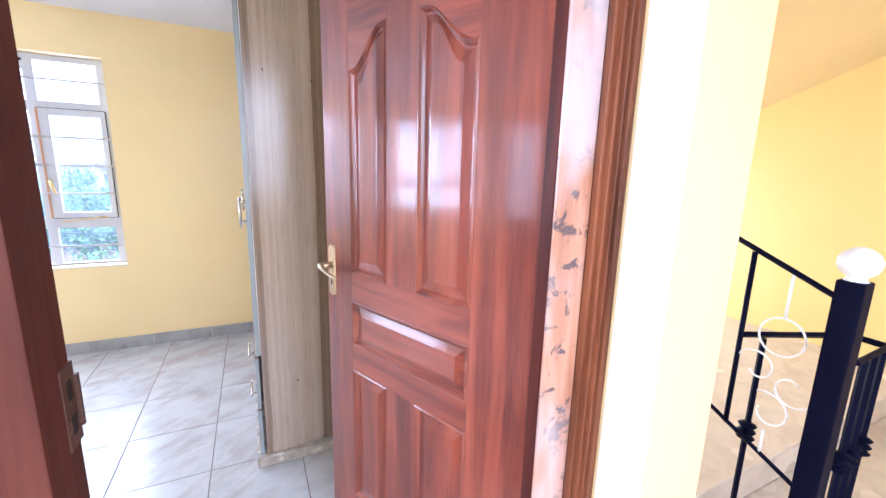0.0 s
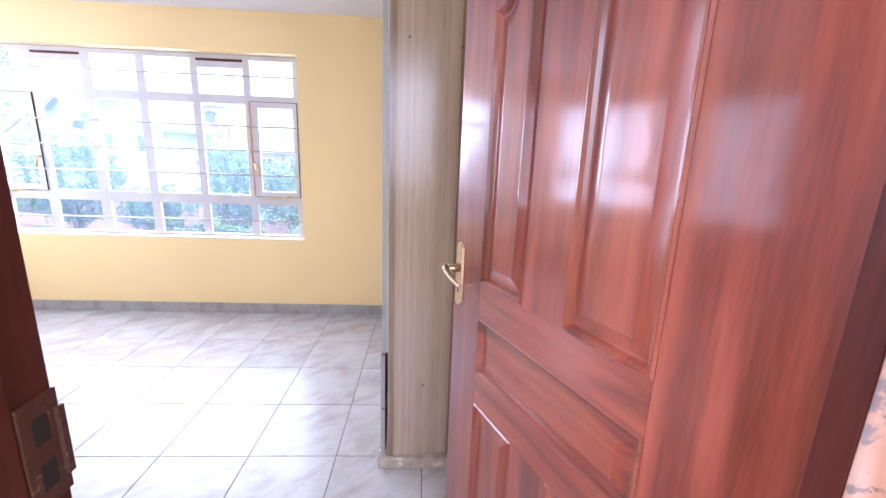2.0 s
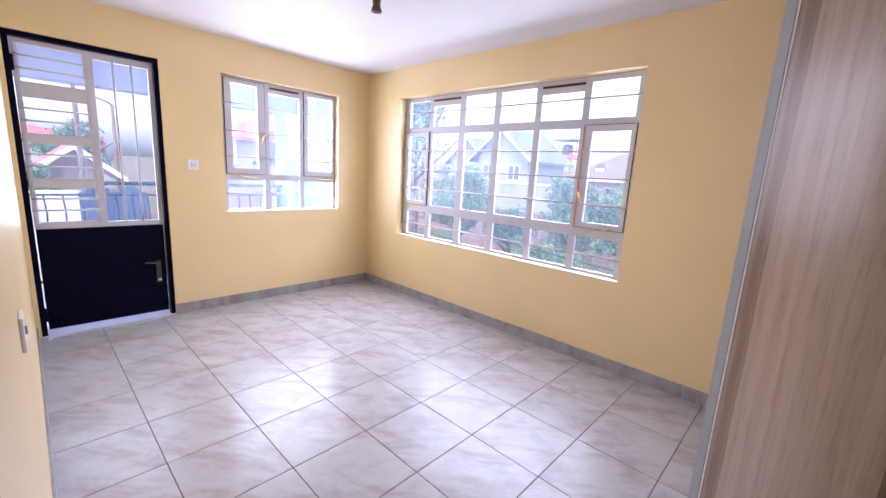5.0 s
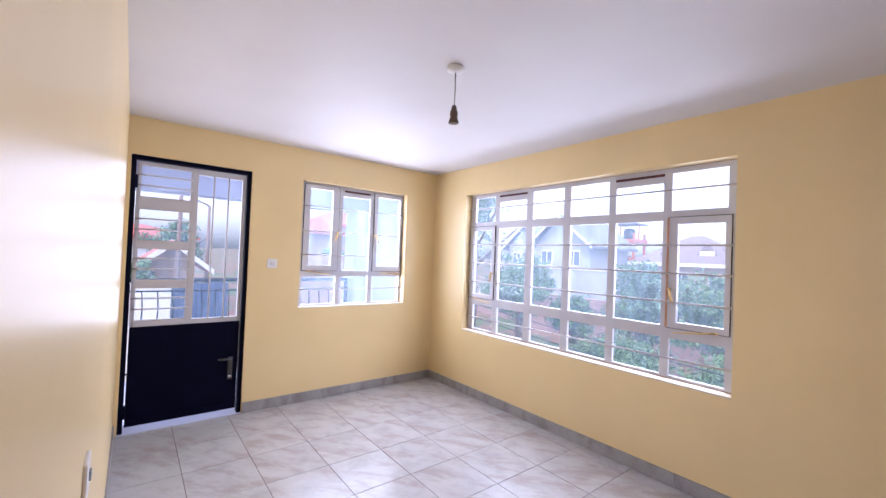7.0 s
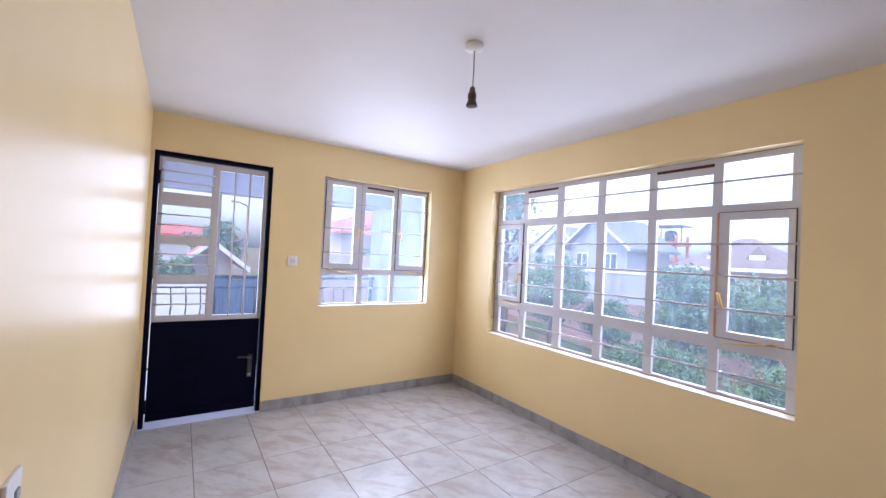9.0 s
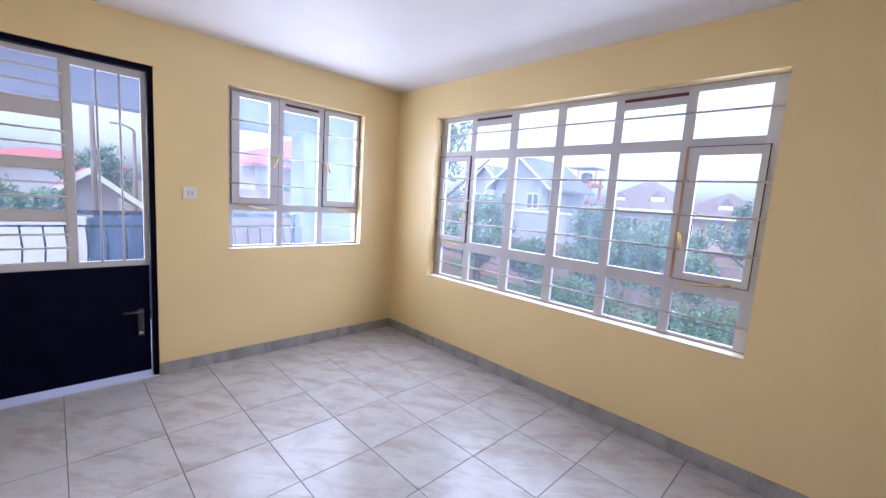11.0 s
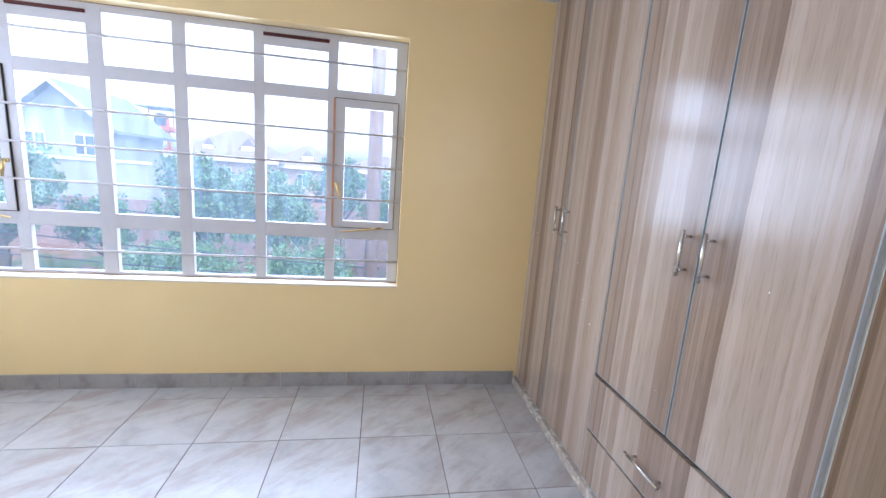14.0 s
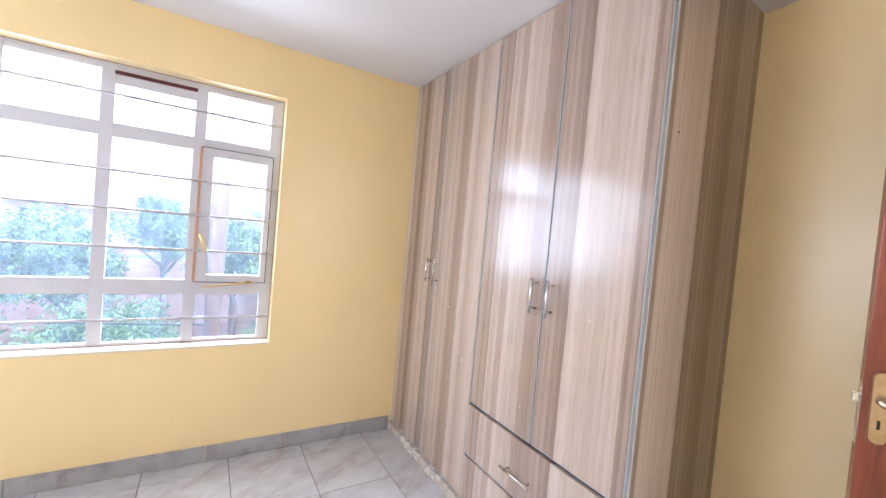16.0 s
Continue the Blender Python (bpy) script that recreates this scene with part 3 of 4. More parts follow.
def entry_door():
    """Open panelled leaf; local x runs from the hinges to the lock edge."""
    d = thing("door_1", "open mahogany panelled door with glossy varnish", "door", pose(0.516, 0.788, 0.012, 0, 0, math.degrees(math.atan2(0.758, -0.309))), kind="structure")
    W, T = 0.843, 2.035
    z = -0.012
    cols = ((0.199, 0.395), (0.521, 0.698))
    slab("stile", 0.0, cols[0][0], -0.02, 0.02, 0.0, T, WOOD_V, d, bevel=0.002)
    lock = slab("stile", cols[1][1], W, -0.02, 0.02, 0.0, T, WOOD_V, d, bevel=0.002)
    m0, m1 = cols[0][1], cols[1][0]
    rails = ((0.0, 0.20), (0.712 + z, 0.800 + z), (0.960 + z, 1.055 + z), (1.865, T))
    for a, b in rails:
        slab("rail", cols[0][0], cols[1][1], -0.0198, 0.0198, a, b, WOOD_H, d)
    for a, b in ((0.20, 0.712 + z), (1.055 + z, 1.865)):
        slab("muntin", m0, m1, -0.0199, 0.0199, a, b, WOOD_V, d)
    raised_panel(d, cols[0][0], cols[0][1], 0.20, 0.712 + z)
    raised_panel(d, cols[1][0], cols[1][1], 0.20, 0.712 + z)
    raised_panel(d, cols[0][0], cols[1][1], 0.800 + z, 0.960 + z, material=WOOD_H)
    # upper panels end in an ogee; the rail above follows it
    for (a, b), left in ((cols[0], True), (cols[1], False)):
        raised_panel(d, a, b, 1.055 + z, 1.676, 0.102, left)
        bm = bmesh.new()
        n = 14
        for face in (1, -1):
            row = []
            for i in range(n + 1):
                k = i / n
                s = k if left else 1 - k
                lift = 0.102 * (0.5 - 0.5 * math.cos(math.pi * min(1, max(0, (s - 0.08) / 0.84))))
                x = a + (b - a) * k
                row.append((bm.verts.new((x, 0.0197 * face, 1.676 + lift)), bm.verts.new((x, 0.0197 * face, 1.865))))
            for q, s in zip(row, row[1:]):
                bm.faces.new((q[0], s[0], s[1], q[1]))
        part("arched_rail", bm, WOOD_H, d)
    for side in (1, -1):
        lever_set(lock, 0.810, 1.066 + z, side)
    slab("lock_face", W, W + 0.0015, -0.012, 0.012, 0.93, 1.09, CHROME, lock, "worn steel lock face plate")
    slab("latch", W + 0.0015, W + 0.014, -0.006, 0.006, 1.035, 1.060, CHROME, lock, "steel spring latch", 0.002)
    for zz in (0.25, 1.02, 1.80):
        bar("hinge", (-0.004, -0.024, zz - 0.05), (-0.004, -0.024, zz + 0.05), 0.008, BRASS, d, "brass butt hinge")


def door_frame():
    f = thing("door_frame", "mahogany stained door frame, one jamb left raw", "door frame", pose(-0.012, 0.006, 0), kind="structure")
    slab("jamb", OX0, -0.284, 0.735, 0.800, 0.0, 2.05, POST_WOOD, f, "dark red stained jamb", 0.003)
    slab("rebate", OX0, -0.286, 0.800, 0.842, 0.0, 2.05, POST_WOOD, f, "dark red stained rebate", 0.003)
    slab("jamb", 0.484, 0.572, 0.735, 0.742, 0.0, 2.05, RAW_WOOD, f, "raw pinkish wood with dark smears", 0.002)
    # hinge-side edge and rebate carry their shade in the wood colour
    slab("jamb_core", 0.482, 0.603, 0.742, 0.776, 0.0, 2.05, SHADE_WOOD, f, "stained jamb edge with painted-in shade", 0.002)
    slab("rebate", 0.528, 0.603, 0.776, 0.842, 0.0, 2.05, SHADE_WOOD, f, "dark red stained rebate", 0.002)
    slab("head", -0.284, 0.482, 0.735, 0.800, 2.042, OZ, POST_WOOD, f, "dark red stained head", 0.003)
    for x0, x1, y0 in ((0.5705, 0.581, 0.718), (0.581, 0.590, 0.706), (0.590, 0.597, 0.696), (0.597, 0.612, 0.688)):
        slab("trim_strip", x0, x1, y0, 0.734, 0.0, 2.10, TRIM_WOOD, f, "brown moulded trim", 0.002)
    for x0, x1, y0 in ((-0.383, -0.3725, 0.718), (-0.392, -0.383, 0.706), (-0.399, -0.392, 0.696), (-0.418, -0.399, 0.688)):
        slab("trim_strip", x0, x1, y0, 0.734, 0.0, 2.10, TRIM_WOOD, f, "brown moulded trim", 0.002)
    k = slab("strike_plate", -0.2862, -0.2825, 0.800, 0.8425, 0.995, 1.115, TARNISH, f, "tarnished strike plate", 0.001)
    slab("strike_lip", -0.2835, -0.2775, 0.836, 0.8435, 1.015, 1.095, TARNISH, k, "", 0.001)
    for z in (1.013, 1.065):
        slab("strike_hole", -0.2828, -0.2822, 0.812, 0.829, z, z + 0.03, DARK, k)


entry_door()
door_frame()


# ---- wardrobe ----
def pull(parent, p0, p1, out):
    """A steel bar pull on two posts."""
    a, b, o = Vector(p0), Vector(p1), Vector(out)
    bm = bmesh.new()
    tube_bm(bm, [a + o, b + o], 0.006, 12)
    for k in (0.14, 0.86):
        q = a.lerp(b, k)
        tube_bm(bm, [q, q + o], 0.0045, 8)
    return part("handle", bm, CHROME, parent, "brushed steel bar handle", True)


def board_front(name, parent, y0, y1, z0, z1, x0, x1):
    """A laminate front with its pale edge band."""
    f = slab(name, x0, x1, y0 + 0.0045, y1 - 0.0045, z0 + 0.0045, z1 - 0.003, LAMINATE, parent, bevel=0.0012)
    for a, b, c, e in ((y0 + 0.003, y0 + 0.006, z0 + 0.004, z1 - 0.003), (y1 - 0.006, y1 - 0.003, z0 + 0.004, z1 - 0.003), (y0 + 0.0045, y1 - 0.0045, z0 + 0.003, z0 + 0.006)):
        slab("edge_band", x0 - 0.0006, x1 - 0.002, a, b, c, e, EDGE_GREY, f, "grey edge band")
    return f


def wardrobe():
    w = thing("built_in_wardrobe", "built-in wardrobe of streaked grey-brown laminate, doors shut", "wardrobe", pose(0, 0, 0))
    y0, y1, top = 2.000, YN - 0.002, H - 0.002
    bm = box_bm(bmesh.new(), -0.052, XE - 0.002, y0, y0 + 0.018, 0.052, top, 0.001)
    for v in bm.verts:
        v.co.y += 0.043 * (v.co.x + 0.052) / 0.652      # the end board runs a little out of square
    part("end_panel", bm, LAMINATE, w, "streaked laminate end panel")
    slab("end_edge", -0.0555, -0.0525, y0, y0 + 0.018, 0.56, top, EDGE_WHITE, w, "pale board edge")
    slab("carcass", -0.044, XE - 0.004, y0 + 0.064, y1, 0.054, top - 0.001, DARK, w, "solid block with the shade of the inside as its colour")
    bm = bmesh.new()
    box_bm(bm, -0.094, XE - 0.003, y0 - 0.014, y1, 0.0, 0.050, 0.004)
    bmesh.ops.subdivide_edges(bm, edges=bm.edges, cuts=5, use_grid_fill=True)
    for v in bm.verts:
        v.co += noise.noise_vector(v.co * 22) * 0.004 * (1 if v.co.z > 0.004 else 0)
    part("plinth", bm, CONCRETE, w, "chipped concrete plinth")
    xs = (-0.074, -0.056)
    doors = ((y1, 3.345, 0.055), (3.345, 2.865, 0.055), (2.865, 2.430, 0.552), (2.430, y0, 0.552))
    for (b, a, z0), hy in zip(doors, (3.391, 3.301, 2.475, 2.386)):
        f = board_front("door", w, a, b, z0, top, *xs)
        pull(f, (xs[0], hy, 1.092), (xs[0], hy, 1.240), (-0.032, 0, 0))
        rng = random.Random(int(a * 1000))
        for k in range(7 if z0 < 0.1 else 1):
            yy, zz, r = rng.uniform(a + 0.04, b - 0.04), rng.uniform(z0 + 0.05, 1.15), rng.uniform(0.0010, 0.0026)
            bm = bmesh.new()
            bmesh.ops.create_icosphere(bm, subdivisions=1, radius=r, matrix=Matrix.Translation((xs[0], yy, zz)) @ Matrix.Diagonal((0.35, 1.0, rng.uniform(1.0, 2.2), 1.0)))
            part("plaster_splash", bm, PLASTIC, f, "white plaster splash")
    for z0, z1, hz in ((0.292, 0.545, 0.398), (0.056, 0.286, 0.160)):
        f = board_front("drawer", w, y0, 2.865, z0, z1, xs[0] - 0.006, xs[1] - 0.006)
        pull(f, (xs[0] - 0.006, 2.385, hz), (xs[0] - 0.006, 2.560, hz), (-0.030, 0, 0))
    for x, z in ((0.02, 1.78), (0.21, 1.76), (0.10, 0.40)):
        y = y0 + 0.043 * (x + 0.052) / 0.652
        bar("screw_cap", (x, y - 0.001, z), (x, y + 0.002, z), 0.004, DARK, w)


wardrobe()


# ---- small fittings ----
def lamp_pendant():
    x, y = -1.685, 2.218
    p = thing("pendant_lampholder", "bare pendant lampholder on a short cord, no bulb", "lamp", pose(x, y, H))
    bm = lathe_bm(bmesh.new(), [(0.042, 0.0), (0.046, -0.006), (0.044, -0.018), (0.030, -0.026), (0.008, -0.030)])
    part("ceiling_rose", bm, PLASTIC, p, "white ceiling rose", True)
    part("cord", tube_bm(bmesh.new(), [(0, 0, -0.028), (0.003, 0, -0.11), (0.0, 0, -0.20)], 0.0035, 8), plain("grey_cord", (0.35, 0.34, 0.33), 0.6), p, "grey twin cord", True)
    bm = lathe_bm(bmesh.new(), [(0.006, -0.195), (0.012, -0.200), (0.015, -0.222), (0.020, -0.228), (0.0205, -0.248), (0.017, -0.252), (0.019, -0.258), (0.026, -0.280), (0.027, -0.286), (0.020, -0.287)])
    part("lampholder", bm, BROWN_PLASTIC, p, "brown lampholder", True)


def wall_switch():
    s = thing("wall_switch", "white two-gang switch plate on the cream wall", "switch", pose(XL, 0, 0, 0, 0, 90))
    plate = slab("plate", 1.922, 2.006, -0.009, 0.0, 1.256, 1.340, PLASTIC, s, bevel=0.003)
    for u in (1.948, 1.972):
        slab("rocker", u, u + 0.010, -0.013, -0.008, 1.282, 1.312, ROCKER, plate, bevel=0.002)


def low_socket():
    s = thing("wall_socket", "white socket plate on the glossy cream wall", "socket", pose(0, YS, 0))
    plate = slab("plate", -1.26, -1.18, 0.0, 0.008, 0.90, 0.98, PLASTIC, s, bevel=0.003)
    slab("rocker", -1.24, -1.22, 0.007, 0.012, 0.93, 0.95, EDGE_GREY, plate, bevel=0.002)


lamp_pendant()
wall_switch()
low_socket()


# ---- stair hall outside the entry ----
HX0, HX1, HY0, HY1, HTOP = -1.7, 3.3, -1.7, 3.0, 4.4
# the openings in these walls are added, out of view, for the fill lamps
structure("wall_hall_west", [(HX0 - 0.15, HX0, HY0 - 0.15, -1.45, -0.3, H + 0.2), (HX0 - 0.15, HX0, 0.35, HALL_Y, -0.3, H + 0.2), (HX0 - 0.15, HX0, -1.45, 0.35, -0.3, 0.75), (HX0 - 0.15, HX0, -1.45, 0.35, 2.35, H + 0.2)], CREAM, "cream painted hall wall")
structure("wall_hall_south", [(HX0, -0.6, HY0 - 0.15, HY0, -0.3, HTOP), (1.8, HX1, HY0 - 0.15, HY0, -0.3, HTOP), (-0.6, 1.8, HY0 - 0.15, HY0, -0.3, 1.0), (-0.6, 1.8, HY0 - 0.15, HY0, 2.5, HTOP)], CREAM, "cream painted hall wall with an added opening")
structure("wall_stair_east", [(HX1, HX1 + 0.15, HY0 - 0.15, HY1 + 0.15, -2.5, HTOP)], YELLOW, "yellow painted stairwell wall")
structure("wall_stair_north", [(0.750, 1.4, HY1, HY1 + 0.15, -2.5, HTOP), (3.0, HX1, HY1, HY1 + 0.15, -2.5, HTOP), (1.4, 3.0, HY1, HY1 + 0.15, -2.5, 0.45), (1.4, 3.0, HY1, HY1 + 0.15, 1.42, HTOP)], YELLOW, "yellow painted stairwell wall with an added low opening")
structure("ceiling_hall", [(HX0, 0.750, HY0, HALL_Y - 0.001, H, H + 0.2), (HX0, HX1, HY0, HY1, HTOP, HTOP + 0.1)], CEILING, "white painted hall ceiling")
bm = bmesh.new()
vs = [bm.verts.new(p) for p in ((1.6, -0.2, 2.66), (3.3, -0.2, 2.66), (3.3, 3.0, 1.48), (1.6, 3.0, 1.48), (1.6, -0.2, 2.80), (3.3, -0.2, 2.80), (3.3, 3.0, 1.62), (1.6, 3.0, 1.62))]
for q in ((0, 1, 2, 3), (7, 6, 5, 4), (0, 4, 5, 1), (1, 5, 6, 2), (2, 6, 7, 3), (3, 7, 4, 0)):
    bm.faces.new([vs[k] for k in q])
tagged(part("soffit", bm, CREAM), "cream sloping underside of the upper stair flight", "ceiling", kind="structure")
structure("floor_hall", [(HX0, 0.750, HY0, HALL_Y - 0.11, -0.2, -0.0035), (0.750, HX1, HY0, 0.55, -0.2, -0.0035)], STAIR_TILE, "beige tiled hall floor")


def stairs():
    s = thing("staircase", "stair flight with beige tiled treads", "staircase", kind="structure")
    for k in range(2):
        y = 0.55 + 0.29 * k
        z = 0.165 * (k + 1)
        st = slab("step", 1.22, HX1, y, HY1, z - 0.165 - (0.04 if k == 0 else 0.0), z - 0.02, STAIR_TILE, s)
        slab("tread", 1.20, HX1, y - 0.02, y + 0.29 if k == 0 else HY1, z - 0.02, z, STAIR_TILE, st, "beige tile tread", 0.004)


def ring(bm, c, r, tube, a0=0.0, a1=2 * math.pi, shrink=0.0):
    n = 22
    pts = []
    for i in range(n + 1):
        k = i / n
        a = a0 + (a1 - a0) * k
        q = r * (1 - shrink * k)
        pts.append((c[0], c[1] + q * math.cos(a), c[2] + q * math.sin(a)))
    tube_bm(bm, pts, tube, 6)


def balustrade():
    x, slope = 1.25, 0.46
    b = thing("balustrade", "black steel stair balustrade with pale scrollwork", "railing", pose(0.018, -0.022, -0.036))
    bm = bmesh.new()
    box_bm(bm, x - 0.028, x + 0.028, 0.550, 0.606, 0.145, 1.192, 0.005)
    post = part("newel_post", bm, STEEL_BLACK, b, "black square steel newel")
    bm = lathe_bm(bmesh.new(), [(0.026, 1.190), (0.018, 1.198), (0.020, 1.203), (0.034, 1.214), (0.041, 1.230), (0.041, 1.244), (0.034, 1.260), (0.018, 1.272), (0.004, 1.276)], x, 0.578)
    part("ball", bm, PLASTIC, post, "white ball finial", True)
    y0, y1 = 0.614, 2.3

    def rise(y, z):
        return z + slope * (y - 0.6)

    for name, z, h in (("top_rail", 1.135, 0.020), ("bottom_rail", 0.581, 0.018)):
        bm = bmesh.new()
        tube_bm(bm, [(x, y0 - 0.01, rise(y0, z)), (x, y1, rise(y1, z))], 0.008, 4)
        part(name, bm, STEEL_BLACK, b, "black flat steel rail")
    for y in (0.80, 1.30, 1.80, 2.29):
        bar("baluster", (x, y, rise(y, 0.58)), (x, y, rise(y, 1.13)), 0.008, STEEL_BLACK, b, "black square bar", 4)
    for y in (0.70, 1.05, 1.55, 2.05):
        bm = bmesh.new()
        c = rise(y, 0.86)
        ring(bm, (x, y, c + 0.09), 0.055, 0.003)
        ring(bm, (x, y + 0.045, c - 0.02), 0.055, 0.003, 0.4, 5.6, 0.6)
        ring(bm, (x, y - 0.045, c - 0.05), 0.055, 0.003, 3.4, 8.6, 0.6)
        ring(bm, (x, y, c - 0.14), 0.06, 0.003, 1.0, 6.5, 0.6)
        tube_bm(bm, [(x, y, rise(y, 0.585)), (x, y, c - 0.2)], 0.004, 6)
        tube_bm(bm, [(x, y, c + 0.145), (x, y, rise(y, 1.13))], 0.004, 6)
        part("scroll", bm, PLASTIC, b, "pale painted scrollwork", True)
    g = thing("guard_rail", "black steel guard rail with turned balusters", "railing", pose(0.018, -0.022, -0.036))
    bm = bmesh.new()
    tube_bm(bm, [(1.27, 0.80, 0.962), (1.60, 0.67, 0.957), (1.60, 0.585, 0.955), (1.36, 0.575, 0.955)], 0.010, 4)
    part("top_rail", bm, STEEL_BLACK, g)
    for px, py in ((1.33, 0.775), (1.585, 0.588), (1.50, 0.583), (1.42, 0.578)):
        bm = bmesh.new()
        tube_bm(bm, [(px, py, 0.165), (px, py, 0.95)], 0.009, 4)
        lathe_bm(bm, [(0.012, 0.60), (0.026, 0.610), (0.014, 0.620), (0.026, 0.632), (0.014, 0.644), (0.026, 0.654), (0.012, 0.664)], px, py, 10)
        part("baluster", bm, STEEL_BLACK, g, "black bar with turned collar")


stairs()
balustrade()


# ---- balcony ----
BX = -5.45
structure("balcony_floor", [(BX, XL - ET, -0.6, 4.2, -0.22, -0.03)], LAVENDER, "pale screeded balcony floor")
structure("balcony_soffit", [(BX - 0.1, XL - ET, -0.6, 4.2, H - 0.06, H + 0.3), (BX - 0.1, BX + 0.12, -0.6, 4.2, 2.0, H - 0.061)], LAVENDER, "pale lavender balcony soffit with a downstand beam")
structure("balcony_pier", [(BX - 0.05, BX + 0.30, 3.38, 3.72, -3.3, 1.999), (BX + 0.30, XL - ET, 3.60, 3.78, -0.03, H - 0.061)], LAVENDER, "pale painted balcony pier and end wall")


def balcony_railing():
    r = thing("balcony_railing", "black steel balcony railing with curved bars", "railing")
    x = BX + 0.12
    bar("top_rail", (x, -0.6, 1.05), (x, 3.38, 1.05), 0.022, STEEL_BLACK, r, sides=6)
    bar("mid_rail", (x, -0.6, 0.93), (x, 3.38, 0.93), 0.010, STEEL_BLACK, r, sides=6)
    bar("bottom_rail", (x, -0.6, 0.08), (x, 3.38, 0.08), 0.012, STEEL_BLACK, r, sides=6)
    for y in (-0.55, 0.80, 2.15, 3.34):
        slab("post", x - 0.02, x + 0.02, y - 0.02, y + 0.02, -0.03, 1.04, STEEL_BLACK, r, bevel=0.003)
    bm = tube_bm(bmesh.new(), [(0, 0, 0.93), (0.0, 0.012, 0.75), (0.05, 0, 0.5), (0.06, 0, 0.3), (0.0, 0, 0.08)], 0.007, 6)
    me = finish(bm, "baluster", STEEL_BLACK, True)
    y = -0.42
    while y < 3.3:
        if min(abs(y - p) for p in (-0.55, 0.80, 2.15, 3.34)) > 0.06:
            o = new("baluster", me)
            o.location = (x, y, 0)
            o.parent = r
        y += 0.135


balcony_railing()

# ---- outside ----
EARTH = plain("red_earth", (0.20, 0.105, 0.07), 0.95, vary=0.25, scale=0.5, grain=6, relief=0.4, space="Object", wear=((0.07, 0.11, 0.04), 0.4, 0.47))
ROAD = plain("murram_road", (0.42, 0.30, 0.24), 0.95, vary=0.18, scale=0.8, grain=9, relief=0.3)
GRASS = plain("rough_grass", (0.10, 0.15, 0.05), 0.9, vary=0.4, scale=1.2, grain=14, relief=0.5)
ROOF_RED = plain("red_roof_sheet", (0.46, 0.10, 0.085), 0.5, vary=0.15, scale=1.5, grain=8)
ROOF_BROWN = plain("brown_roof_tiles", (0.20, 0.145, 0.135), 0.7, vary=0.2, scale=1.5, grain=8)
ROOF_GREY = plain("grey_roof_tiles", (0.17, 0.18, 0.21), 0.7, vary=0.2, scale=1.5, grain=8)
RENDER_GREY = plain("grey_render", (0.36, 0.37, 0.40), 0.85, vary=0.12, scale=0.8, grain=10)
RENDER_TAN = plain("tan_render", (0.50, 0.38, 0.32), 0.85, vary=0.15, scale=0.8, grain=10)
RENDER_WHITE = plain("white_render", (0.74, 0.73, 0.72), 0.8, vary=0.08, scale=0.8, grain=10)
BLOCK = plain("stone_block_wall", (0.34, 0.225, 0.19), 0.9, vary=0.25, scale=1.5, grain=7, relief=0.4)
GATE_BLUE = plain("dark_blue_gate", (0.04, 0.07, 0.16), 0.4, vary=0.2)
FAR_GLASS = plain("far_window_glass", (0.10, 0.13, 0.16), 0.1, vary=0.3)
BARK = plain("bark", (0.16, 0.115, 0.085), 0.95, vary=0.3, scale=5, grain=25, relief=0.6)
POLE_WOOD = plain("weathered_pole", (0.23, 0.145, 0.11), 0.85, vary=0.25, scale=3, grain=20, relief=0.4)
RED_FRAME = plain("red_oxide_frame", (0.45, 0.13, 0.08), 0.7, vary=0.15)
TANK = plain("black_water_tank", (0.03, 0.035, 0.045), 0.5, vary=0.2)


def leaf_material(name, a, b):
    m, nt, p = nodes_of(name)
    g = nt.nodes.new("ShaderNodeNewGeometry")
    nt.links.new(ramp(nt, g.outputs["Random Per Island"], [(0.0, a), (1.0, b)]), p.inputs["Base Color"])
    p.inputs["Roughness"].default_value = 0.55
    p.inputs["Subsurface Weight"].default_value = 0.0
    return m


LEAF = leaf_material("green_leaves", (0.045, 0.105, 0.035), (0.12, 0.24, 0.085))
LEAF_B = leaf_material("light_green_leaves", (0.065, 0.14, 0.05), (0.16, 0.28, 0.11))


def terrain():
    """One sheet of ground that reaches the horizon and rises gently away from the house."""
    bm = bmesh.new()
    n = 60
    xs = [math.copysign(abs(k) ** 2.6, k) * 1500 for k in np.linspace(-1, 1, n)]
    grid = [[bm.verts.new((x - 2, y + 4, ground_z(x - 2, y + 4))) for y in xs] for x in xs]
    for i in range(n - 1):
        for j in range(n - 1):
            bm.faces.new((grid[i][j], grid[i + 1][j], grid[i + 1][j + 1], grid[i][j + 1]))
    return tagged(part("ground", bm, EARTH, smooth=True), "red earth with patches of rough grass", "ground", kind="structure")


def ground_z(x, y):
    d = math.hypot(x + 2, y - 4)
    near = max(0.0, 1 - d / 9)
    rise = 2.4 * min(1.0, max(0.0, (d - 8) / 26))
    return GROUND + rise + (1 - near) * 0.25 * noise.noise(Vector((x * 0.12, y * 0.12, 0)))


terrain()


